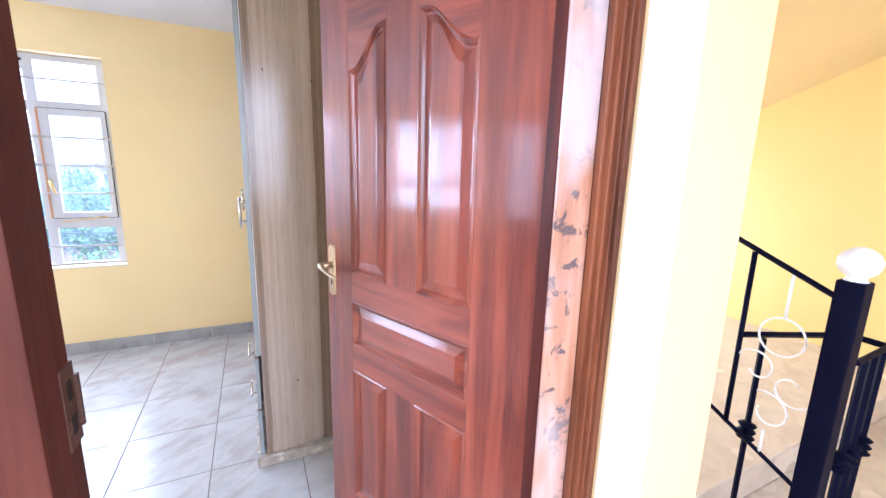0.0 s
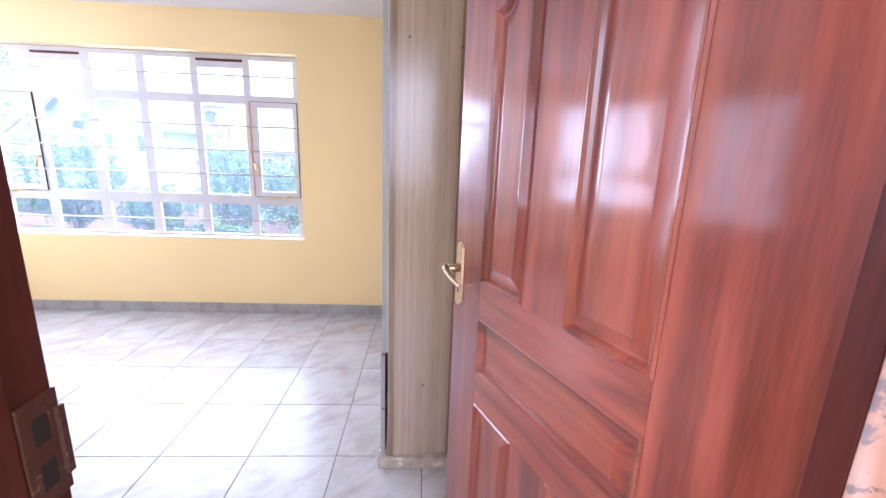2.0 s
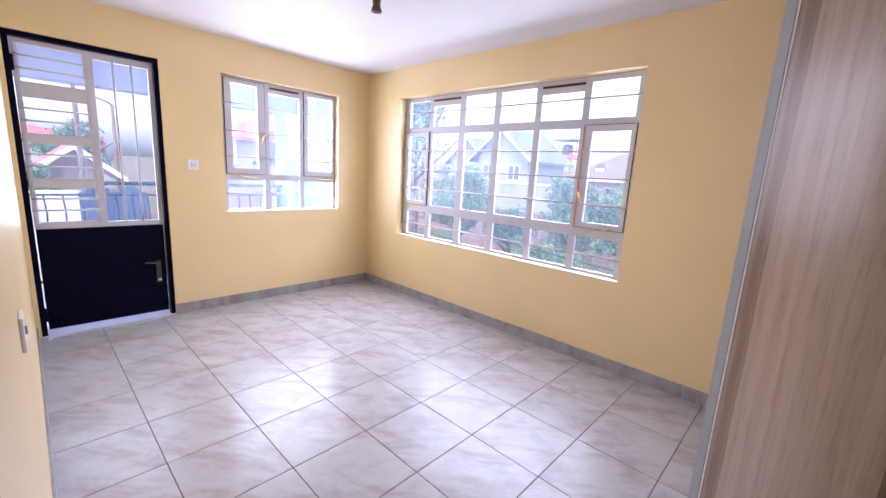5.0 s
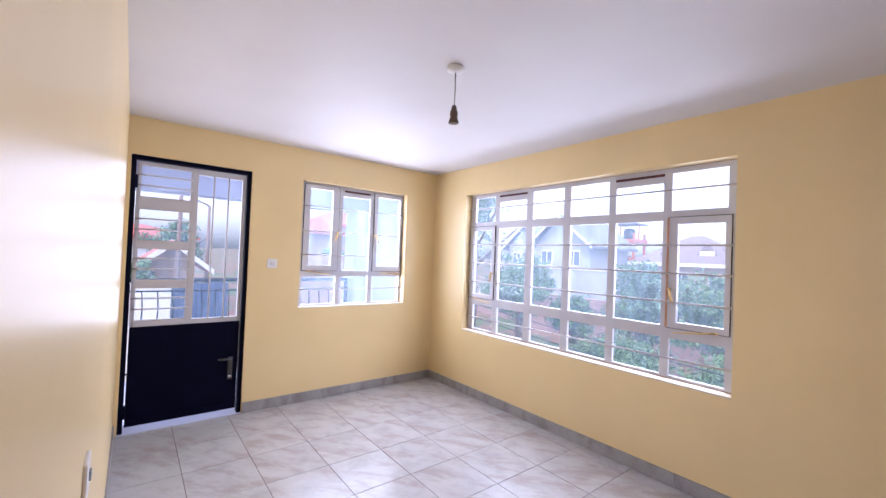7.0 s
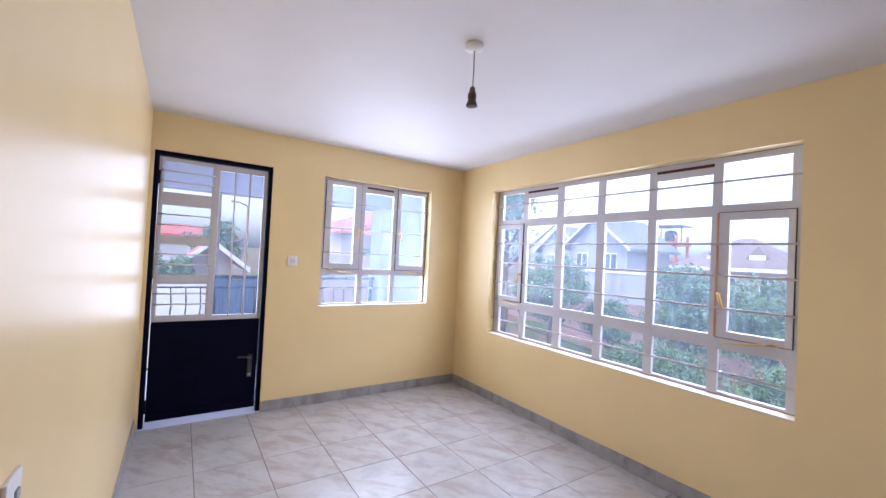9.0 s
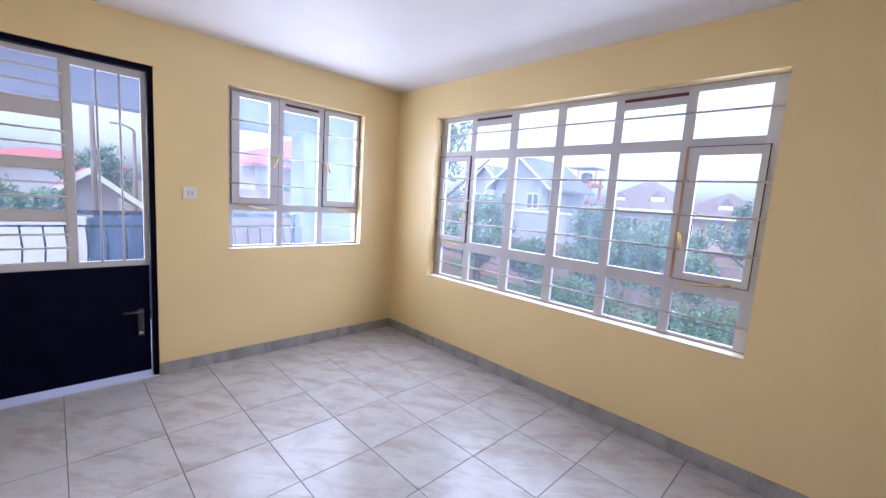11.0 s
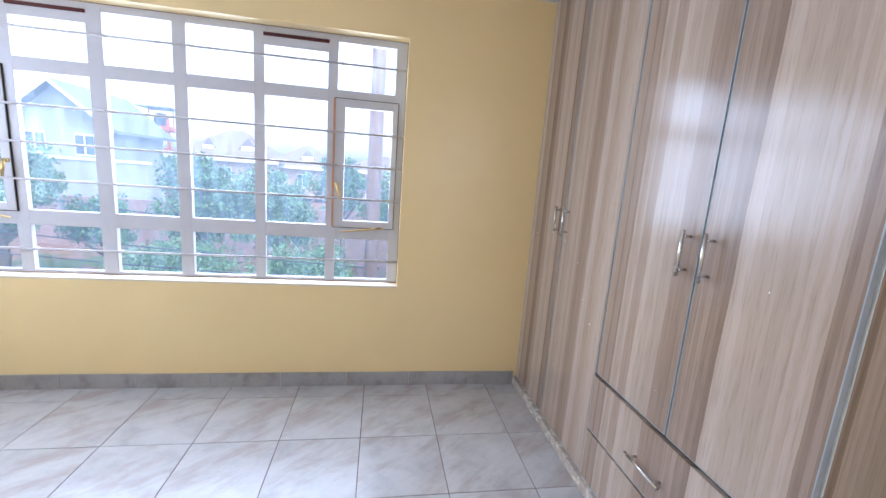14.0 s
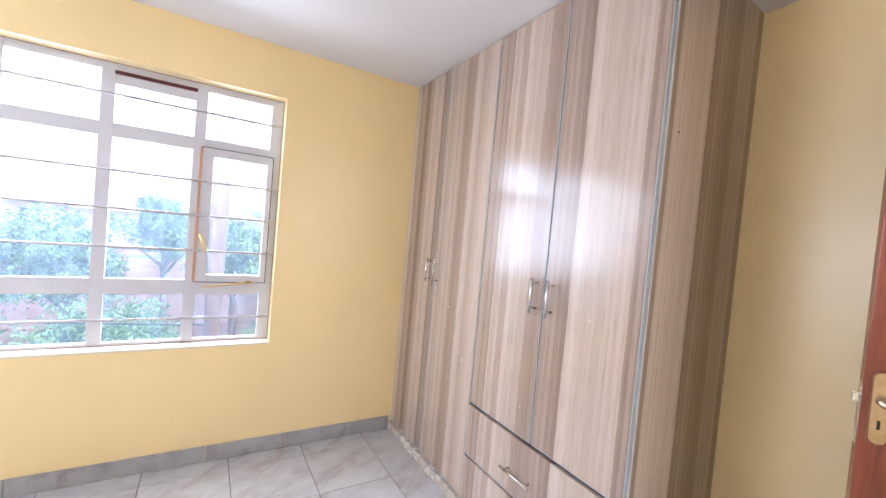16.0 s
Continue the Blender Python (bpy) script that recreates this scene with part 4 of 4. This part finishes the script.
def foliage(seed, radius, height, count, leaf, blobs=70):
    """Crown of many small leaves gathered in clumps of uneven size."""
    rng = np.random.default_rng(seed)
    cs = rng.normal(size=(blobs, 3))
    cs = cs / np.linalg.norm(cs, axis=1)[:, None] * rng.uniform(0.25, 1.1, (blobs, 1)) * (radius * 0.74, radius * 0.72, height * 0.36)
    rs = rng.uniform(0.10, 0.36, blobs) * radius
    which = rng.integers(0, blobs, count)
    dirs = rng.normal(size=(count, 3))
    dirs /= np.linalg.norm(dirs, axis=1)[:, None]
    pts = cs[which] + dirs * (rs[which] * (0.4 + 0.8 * rng.random(count) ** 0.8))[:, None] * (1, 1, 0.75)
    nrm = dirs + rng.normal(size=(count, 3)) * 0.7
    nrm /= np.linalg.norm(nrm, axis=1)[:, None]
    side = np.cross(nrm, rng.normal(size=(count, 3)))
    side /= np.linalg.norm(side, axis=1)[:, None]
    up = np.cross(nrm, side)
    s = (leaf * rng.uniform(0.6, 1.4, count))[:, None]
    quad = np.stack([pts - side * s * 0.5, pts + up * s, pts + side * s * 0.5, pts - up * s], 1).reshape(-1, 3)
    me = bpy.data.meshes.new("crown")
    me.from_pydata(quad.tolist(), [], np.arange(count * 4).reshape(-1, 4).tolist())
    return me


def trunk_bm(height, r, seed):
    rng = random.Random(seed)
    bm = bmesh.new()
    tube_bm(bm, [(0, 0, -0.3), (0.05, 0.02, height * 0.35), (-0.03, 0.06, height * 0.6), (0.02, 0, height)], [r * 1.25, r, r * 0.75, r * 0.3], 8)
    for k in range(6):
        a = rng.uniform(0, 6.3)
        z = height * rng.uniform(0.4, 0.75)
        l = height * rng.uniform(0.25, 0.42)
        tube_bm(bm, [(0, 0, z), (math.cos(a) * l * 0.5, math.sin(a) * l * 0.5, z + l * 0.4), (math.cos(a) * l, math.sin(a) * l, z + l * 0.8)], [r * 0.5, r * 0.3, r * 0.1], 6)
    return bm


def tree(seed, x, y, top, radius, crown_h, count=5200, leaf=0.10, material=None, label="leafy green garden tree"):
    z = ground_z(x, y)
    t = thing("tree", label, "tree", pose(x, y, z), group="trees outside")
    mid = top - crown_h * 0.5 - z
    part("trunk", trunk_bm(mid + crown_h * 0.15, radius * 0.07 + 0.04, seed), BARK, t, "grey-brown bark", True)
    me = foliage(seed, radius, crown_h, count, leaf)
    me.materials.append(material or LEAF)
    c = new("crown", me)
    c.parent = t
    c.location = (0, 0, mid)
    return t


tree(1, -6.6, 15.0, 2.1, 1.8, 3.7, 18000, 0.060)
tree(2, -4.2, 14.6, 1.5, 1.85, 3.2, 17000, 0.060, LEAF_B, "light green spreading garden tree")
tree(3, -2.3, 15.6, 2.25, 0.95, 2.6, 9000, 0.056)
tree(4, -11.0, 13.5, 2.0, 1.8, 3.2, 13000, 0.060, LEAF_B)
tree(5, -12.1, 12.0, 5.7, 1.5, 4.6, 6500, 0.062, label="tall tree with thin sparse leaves")
tree(6, -0.4, 15.8, 1.75, 1.6, 3.2, 12000, 0.062, LEAF_B)
tree(7, 2.0, 18.0, 1.9, 2.0, 4.2, 13200, 0.068)
tree(8, -9.4, 15.0, 0.2, 1.3, 1.8, 7000, 0.062)
tree(15, -3.2, 13.0, -0.65, 1.7, 2.0, 14000, 0.050, LEAF_B, "dense green bush on red earth")
tree(16, -6.6, 13.0, -0.6, 1.8, 2.0, 14000, 0.050, LEAF_B, "dense light green bush")
tree(9, -15.0, 0.6, 1.2, 1.1, 1.6, 7700, 0.062, LEAF_B, "clipped green shrub beside the street")
tree(10, -25.0, 2.8, 3.3, 1.8, 3.4, 7700, 0.081)
tree(11, -20.0, 9.4, 1.9, 0.9, 2.0, 5720, 0.068, LEAF_B)
tree(12, -27.0, -3.0, 2.6, 2.2, 3.0, 7700, 0.087)
tree(13, -30.0, 22.0, 4.0, 2.5, 4.0, 7700, 0.099)
tree(14, -20.0, 33.0, 3.6, 2.6, 4.0, 7700, 0.099)


def shrubs():
    """Low scrub under the window."""
    rng = random.Random(5)
    me = foliage(77, 0.7, 0.9, 1600, 0.05, 9)
    me.materials.append(LEAF_B)
    me2 = foliage(78, 0.6, 0.8, 1500, 0.045, 8)
    me2.materials.append(LEAF)
    for k in range(46):
        x, y = rng.uniform(-12, 3), rng.uniform(7.5, 13)
        o = new("shrub", me if k % 2 else me2)
        sc = rng.uniform(0.6, 1.4)
        o.scale = (sc, sc, sc * rng.uniform(0.6, 1.1))
        o.location = (x, y, ground_z(x, y) + 0.16 * sc)
        o.rotation_euler = (0, 0, rng.uniform(0, 6))
        tagged(o, "low green shrub on red earth", "shrub", "shrubs below the window")


shrubs()


def gable_house(name, label, x, y, w, d, z0, eave, ridge, wall_mat, roof_mat, along_x=False, storeys=2, windows=3, porch=False):
    """House with thick walls, gabled roof with overhang, fascia, storeys of framed windows."""
    h = thing(name, label, "house", pose(x, y, 0, 0, 0, 90 if along_x else 0))
    bm = bmesh.new()
    a, b = w / 2, d / 2
    vs = [bm.verts.new(p) for p in ((-a, -b, z0), (a, -b, z0), (a, -b, eave), (0, -b, ridge), (-a, -b, eave), (-a, b, z0), (a, b, z0), (a, b, eave), (0, b, ridge), (-a, b, eave))]
    for q in ((0, 1, 2, 3, 4), (9, 8, 7, 6, 5), (0, 4, 9, 5), (1, 6, 7, 2), (0, 5, 6, 1), (2, 7, 8, 3), (3, 8, 9, 4)):
        bm.faces.new([vs[k] for k in q])
    part("wall", bm, wall_mat, h)
    bm = bmesh.new()
    o, t = 0.5, 0.16
    k = (ridge - eave) / a
    for s in (-1, 1):
        p = [(0, ridge), (s * (a + o), eave - k * o), (s * (a + o), eave - k * o + t), (0, ridge + t)]
        f = [[bm.verts.new((u, v, z + 0.02)) for u, z in p] for v in (-b - o, b + o)]
        for i in range(4):
            bm.faces.new((f[0][i], f[0][(i + 1) % 4], f[1][(i + 1) % 4], f[1][i]))
        bm.faces.new(f[0])
        bm.faces.new(f[1][::-1])
    roof = part("roof", bm, roof_mat, h)
    for s in (-1, 1):
        bm = bmesh.new()
        p = [(0, ridge - 0.02), (s * (a + o), eave - k * o - 0.02), (s * (a + o), eave - k * o + t), (0, ridge + t)]
        f = [[bm.verts.new((u, v, z + 0.02)) for u, z in p] for v in (-b - o - 0.05, -b - o - 0.003)]
        for i in range(4):
            bm.faces.new((f[0][i], f[0][(i + 1) % 4], f[1][(i + 1) % 4], f[1][i]))
        bm.faces.new(f[0])
        bm.faces.new(f[1][::-1])
        part("fascia", bm, RENDER_WHITE, roof)
    sh = (eave - z0) / storeys
    for fl in range(storeys):
        for i in range(windows):
            u = -a + w * (i + 0.5) / windows
            ww, wh, zz = w / windows * 0.42, sh * 0.45, z0 + sh * (fl + 0.33)
            wd = slab("window", u - ww / 2, u + ww / 2, -b - 0.05, -b + 0.02, zz, zz + wh, RENDER_WHITE, h)
            for s in (-0.25, 0.25):
                slab("pane", u + s * ww - ww * 0.2, u + s * ww + ww * 0.2, -b - 0.06, -b - 0.052, zz + 0.08, zz + wh - 0.08, FAR_GLASS, wd)
    return h


def house_pitch(name, label, x, y, w, d, z0, eave, ridge, wall_mat, roof_mat, turn=0, windows=3, storeys=1):
    """House under a hipped roof with overhanging eaves."""
    h = thing(name, label, "house", pose(x, y, 0, 0, 0, turn))
    part("wall", box_bm(bmesh.new(), -w / 2, w / 2, -d / 2, d / 2, z0, eave), wall_mat, h)
    bm = bmesh.new()
    a, b = w / 2 + 0.5, d / 2 + 0.5
    r = max(0.0, a - b)
    lo = [bm.verts.new(p) for p in ((-a, -b, eave - 0.05), (a, -b, eave - 0.05), (a, b, eave - 0.05), (-a, b, eave - 0.05))]
    up = [bm.verts.new(p) for p in ((-a, -b, eave + 0.12), (a, -b, eave + 0.12), (a, b, eave + 0.12), (-a, b, eave + 0.12))]
    p, q = bm.verts.new((-r, 0, ridge)), bm.verts.new((r + 0.01, 0, ridge))
    bm.faces.new(lo[::-1])
    for k in range(4):
        bm.faces.new((lo[k], lo[(k + 1) % 4], up[(k + 1) % 4], up[k]))
    for f in ((up[0], up[1], q, p), (up[2], up[3], p, q), (up[1], up[2], q), (up[3], up[0], p)):
        bm.faces.new(f)
    roof = part("roof", bm, roof_mat, h)
    bm = bmesh.new()
    box_bm(bm, -a - 0.02, a + 0.02, -b - 0.03, -b, eave - 0.1, eave + 0.14)
    part("fascia", bm, RENDER_WHITE, roof)
    sh = (eave - z0) / storeys
    for fl in range(storeys):
        for i in range(windows):
            u = -w / 2 + w * (i + 0.5) / windows
            ww, wh, zz = w / windows * 0.4, sh * 0.45, z0 + sh * (fl + 0.35)
            wd = slab("window", u - ww / 2, u + ww / 2, -d / 2 - 0.05, -d / 2 + 0.02, zz, zz + wh, RENDER_WHITE, h)
            for s in (-0.25, 0.25):
                slab("pane", u + s * ww - ww * 0.2, u + s * ww + ww * 0.2, -d / 2 - 0.06, -d / 2 - 0.052, zz + 0.07, zz + wh - 0.07, FAR_GLASS, wd)
    return h


gable_house("gabled_house", "grey two-storey house with a white-edged gable roof", -16.5, 26.5, 4.3, 5.0, -2.0, 2.7, 4.45, RENDER_GREY, ROOF_GREY, windows=2)
gable_house("garden_house", "grey house wing with a gable roof", -22.4, 30.0, 4.0, 5.0, -2.0, 2.6, 4.3, RENDER_GREY, ROOF_GREY, windows=2)
brown = house_pitch("brown_roof_house", "low house under a wide brown tiled roof", -11.8, 34.5, 6.4, 5.5, -1.0, 1.5, 3.75, RENDER_TAN, ROOF_BROWN)
brown_b = house_pitch("brown_roof_house", "low house under a brown tiled roof", -6.9, 36.0, 5.2, 5.0, -1.0, 1.3, 3.15, RENDER_TAN, ROOF_BROWN)
house_pitch("brown_roof_house", "low distant house under a brown roof", -1.0, 40.0, 6.0, 5.0, -1.0, 1.3, 2.9, RENDER_TAN, ROOF_BROWN)
house_pitch("red_roof_house", "two-storey house with red roof and arched front", -28.5, 14.0, 5.0, 5.0, -1.0, 3.2, 5.1, RENDER_TAN, ROOF_RED, -70, 4, 2)
house_pitch("red_roof_house", "lower red-roofed house wing", -27.5, 11.0, 4.2, 3.8, -1.0, 2.6, 3.8, RENDER_TAN, ROOF_RED, -70, 3, 1)
gable_house("small_house", "small house with tan walls and red gable roof", -17.0, 2.0, 1.3, 2.4, -2.0, 0.9, 1.42, RENDER_TAN, ROOF_RED, True, 1, 1)
house_pitch("far_house", "distant pale house with a red roof", -34.0, 1.0, 6.0, 5.0, -1.0, 1.9, 2.8, RENDER_WHITE, ROOF_RED, -90, 3)
house_pitch("far_house", "distant pale house among trees", -30.0, -6.0, 6.0, 5.0, -1.0, 2.0, 2.9, RENDER_WHITE, ROOF_GREY, -90, 3)
slab("garden_wall", -15.8, -11.7, 22.0, 22.25, -3.0, 0.95, RENDER_GREY)
tagged(bpy.data.objects["garden_wall"], "grey plot wall with a pale coping", "wall")
slab("coping", -15.85, -11.65, -0.05 + 22.0, 22.3, 0.95, 1.08, RENDER_WHITE, None)
tagged(bpy.data.objects["coping"], "pale coping on the grey plot wall", "coping")
slab("plot_wall", -22.0, 6.0, 18.5, 18.7, -3.0, -0.35, BLOCK)
tagged(bpy.data.objects["plot_wall"], "long stone block plot wall", "wall")
slab("earth_bank_wall", -18.6, -18.3, 5.2, 12.0, -3.0, 1.25, BLOCK)
tagged(bpy.data.objects["earth_bank_wall"], "brown stone retaining wall across the street", "wall")
slab("street_wall", -11.4, -11.2, -6.0, 1.72, -3.3, 0.55, RENDER_WHITE)
tagged(bpy.data.objects["street_wall"], "white rendered street wall", "wall")


def dormer(house, u, v, z, w, h, run):
    """Small gabled dormer standing out of a roof slope."""
    bm = bmesh.new()
    a = w / 2
    ring_a = [bm.verts.new((u + x, v, zz)) for x, zz in ((-a, z), (a, z), (0, z + h))]
    ring_b = [bm.verts.new((u + x, v + run, zz)) for x, zz in ((-a, z), (a, z), (0, z + h))]
    for k in range(3):
        bm.faces.new((ring_a[k], ring_a[(k + 1) % 3], ring_b[(k + 1) % 3], ring_b[k]))
    bm.faces.new(ring_a[::-1])
    bm.faces.new(ring_b)
    d = part("dormer", bm, ROOF_BROWN, house, "small gabled dormer")
    slab("gable_board", u - a * 0.55, u + a * 0.55, v - 0.05, v - 0.004, z + 0.02, z + h * 0.42, RENDER_WHITE, d)


def metal_gate():
    g = thing("metal_gate", "dark blue sheet metal gate in the street wall", "gate", pose(-11.3, 1.76, 0, 0, 0, 90))
    for k in range(12):
        f = (k % 6 + 0.5) / 6
        slab("gate_panel", 0.095 * k, 0.095 * k + 0.091, -0.02, 0.02, -2.2, 0.50 + 0.17 * math.sin(math.pi * f), GATE_BLUE, g, bevel=0.004)
    for z in (-1.6, -0.4, 0.45):
        slab("rail", 0, 1.14, 0.02, 0.05, z, z + 0.06, GATE_BLUE, g)


metal_gate()
dormer(brown, 1.4, -2.3, 2.1, 1.6, 1.0, 2.0)
dormer(brown, -1.2, -2.3, 2.1, 1.3, 0.8, 1.8)
dormer(brown_b, 0.3, -2.1, 1.8, 1.5, 0.9, 1.8)


def tower():
    t = thing("tank_tower", "red steel tower with a black water tank", "tower", pose(-16.8, 34.0, 0))
    for a in (-0.85, 0.85):
        for b in (-0.9, 0.9):
            slab("leg", a - 0.08, a + 0.08, b - 0.08, b + 0.08, -1.2, 4.0, RED_FRAME, t)
    for z in (1.7, 3.2):
        slab("deck", -1.05, 1.05, -1.05, 1.05, z, z + 0.30, RED_FRAME, t)
    part("tank", lathe_bm(bmesh.new(), [(0.42, 3.5), (0.46, 3.6), (0.46, 4.25), (0.32, 4.4), (0.14, 4.45)], 0, 0, 18), TANK, t, "black water tank", True)
    slab("canopy", -1.15, 1.15, -1.1, 1.1, 4.72, 4.80, ROOF_GREY, t, "thin grey canopy")
    for a in (-0.8, 0.8):
        bar("canopy_post", (a, 0, 3.5), (a, 0, 4.72), 0.05, RED_FRAME, t)
    slab("block", -4.0, -0.9, -1.5, 2.5, -1.2, 2.2, RENDER_GREY, t, "grey unfinished block")


tower()


def utility_pole(x, y, top, r, label):
    p = thing("utility_pole", label, "utility pole", pose(x, y, ground_z(x, y)), group="poles")
    h = top - ground_z(x, y)
    part("pole", tube_bm(bmesh.new(), [(0, 0, -0.2), (0, 0, h * 0.5), (0.02, 0, h)], [r * 1.15, r, r * 0.8], 14), POLE_WOOD, p, "weathered wooden pole", True)
    slab("cross_arm", -0.6, 0.6, -0.05, 0.05, h - 0.5, h - 0.38, POLE_WOOD, p)
    for u in (-0.5, 0.0, 0.5):
        part("insulator", lathe_bm(bmesh.new(), [(0.03, h - 0.38), (0.045, h - 0.34), (0.03, h - 0.30), (0.04, h - 0.27), (0.01, h - 0.24)], u, 0, 10), PLASTIC, p, "", True)
    return p


utility_pole(-1.13, 7.5, 5.6, 0.11, "weathered wooden pole close outside the window")
utility_pole(-14.0, 2.03, 4.2, 0.06, "thin wooden pole beside the street")


def street_lamp(x, y, top):
    """Slim pole with a short arm and a flat lamp head."""
    z = ground_z(x, y)
    p = thing("street_lamp", "slim brown street lamp with a flat head", "street lamp", pose(x, y, z))
    h = top - z
    part("pole", tube_bm(bmesh.new(), [(0, 0, -0.2), (0, 0, h * 0.6), (0, 0, h - 0.12)], [0.09, 0.075, 0.055], 10), POLE_WOOD, p, "", True)
    part("arm", tube_bm(bmesh.new(), [(0, 0, h - 0.14), (0, -0.18, h - 0.02), (0, -0.42, h + 0.06)], [0.04, 0.035, 0.03], 8), POLE_WOOD, p, "", True)
    slab("lamp_head", -0.10, 0.10, -0.78, -0.36, h + 0.03, h + 0.12, RENDER_GREY, p, "grey lamp head", 0.02)


street_lamp(-22.0, 3.8, 3.5)


def cables():
    """Sagging lines that cross the view below the window."""
    m = plain("cable_black", (0.04, 0.045, 0.05), 0.6)
    for k, (z0, z1, y0, y1) in enumerate(((0.55, -0.15, 7.6, 9.5), (0.35, -0.4, 7.6, 8.6), (0.15, 0.3, 7.7, 16.0), (-0.25, -0.6, 7.5, 9.0))):
        pts = []
        for i in range(15):
            s = i / 14
            pts.append((-14 + 13 * s, y1 + (y0 - y1) * s, z0 * (1 - s) + z1 * s - 0.5 * s * (1 - s)))
        tagged(part("cable", tube_bm(bmesh.new(), pts, 0.012, 5), m, None, "", True), "thin black overhead cable", "cable", "overhead cables")


cables()


# ---- floor tiles and skirting, piece by piece ----
structure("floor", [(XL - ET, 0.750, HALL_Y - 0.11, YN + ET, -0.25, -0.0022)], GROUT, "grey marble-look floor tiles with brown joints")
FLOOR = bpy.data.objects["floor"]
TX, TY, X0, Y0, J = 0.397, 0.395, -0.690, 2.062, 0.0032
tile_meshes = {}


def tile_mesh(w, d):
    key = (round(w, 3), round(d, 3))
    if key not in tile_meshes:
        bm = bmesh.new()
        c = 0.0012
        a, b = w / 2, d / 2
        lo = [bm.verts.new(p) for p in ((-a, -b, -0.006), (a, -b, -0.006), (a, b, -0.006), (-a, b, -0.006))]
        md = [bm.verts.new(p) for p in ((-a, -b, -c), (a, -b, -c), (a, b, -c), (-a, b, -c))]
        up = [bm.verts.new(p) for p in ((-a + c, -b + c, 0), (a - c, -b + c, 0), (a - c, b - c, 0), (-a + c, b - c, 0))]
        for p, q in ((lo, md), (md, up)):
            for k in range(4):
                bm.faces.new((p[k], p[(k + 1) % 4], q[(k + 1) % 4], q[k]))
        bm.faces.new(up)
        tile_meshes[key] = finish(bm, "tile", TILE)
    return tile_meshes[key]


def cuts(lo, hi, origin, step):
    k = math.ceil((lo - origin) / step)
    out = [lo]
    while origin + k * step < hi - 0.02:
        if origin + k * step > lo + 0.02:
            out.append(origin + k * step)
        k += 1
    return out + [hi]


def lay(x0, x1, y0, y1):
    for a, b in zip(cx := cuts(x0, x1, X0, TX), cx[1:]):
        for c, e in zip(cy := cuts(y0, y1, Y0, TY), cy[1:]):
            t = new("tile", tile_mesh(b - a - J, e - c - J))
            t.location = ((a + b) / 2, (c + e) / 2, random.uniform(-0.0004, 0.0004))
            t.parent = FLOOR


lay(XL, XE, YS, YN)
lay(-0.284, 0.482, HALL_Y - 0.1, YS)

BASE = tagged(new("baseboard"), "grey marble-look tile skirting", "skirting", kind="structure")


def skirting(x0, y0, x1, y1, nx, ny, first):
    """A run of cut tiles along a wall; (nx, ny) points into the room."""
    run = math.hypot(x1 - x0, y1 - y0)
    ux, uy = (x1 - x0) / run, (y1 - y0) / run
    s, step = 0.0, first
    while s < run - 0.01:
        e = min(run, s + step)
        w = e - s - 0.0025
        bm = box_bm(bmesh.new(), -w / 2, w / 2, 0.0, 0.011, 0.0, 0.088, 0.0018)
        t = part("skirting_tile", bm, SKIRT_TILE, BASE)
        m = (s + e) / 2
        t.matrix_world = Matrix(((ux, nx, 0, x0 + ux * m), (uy, ny, 0, y0 + uy * m), (0, 0, 1, 0.0005 + random.uniform(0, 0.002)), (0, 0, 0, 1)))
        s, step = e, 0.397


skirting(XL + 0.011, YN, -0.096, YN, 0, -1, 0.30)
skirting(XL, DR[1] + 0.004, XL, YN, 1, 0, 0.33)
skirting(XL, YS, OX0 - 0.03, YS, 0, 1, 0.25)
skirting(XE, YS + 0.02, XE, 1.98, -1, 0, 0.36)
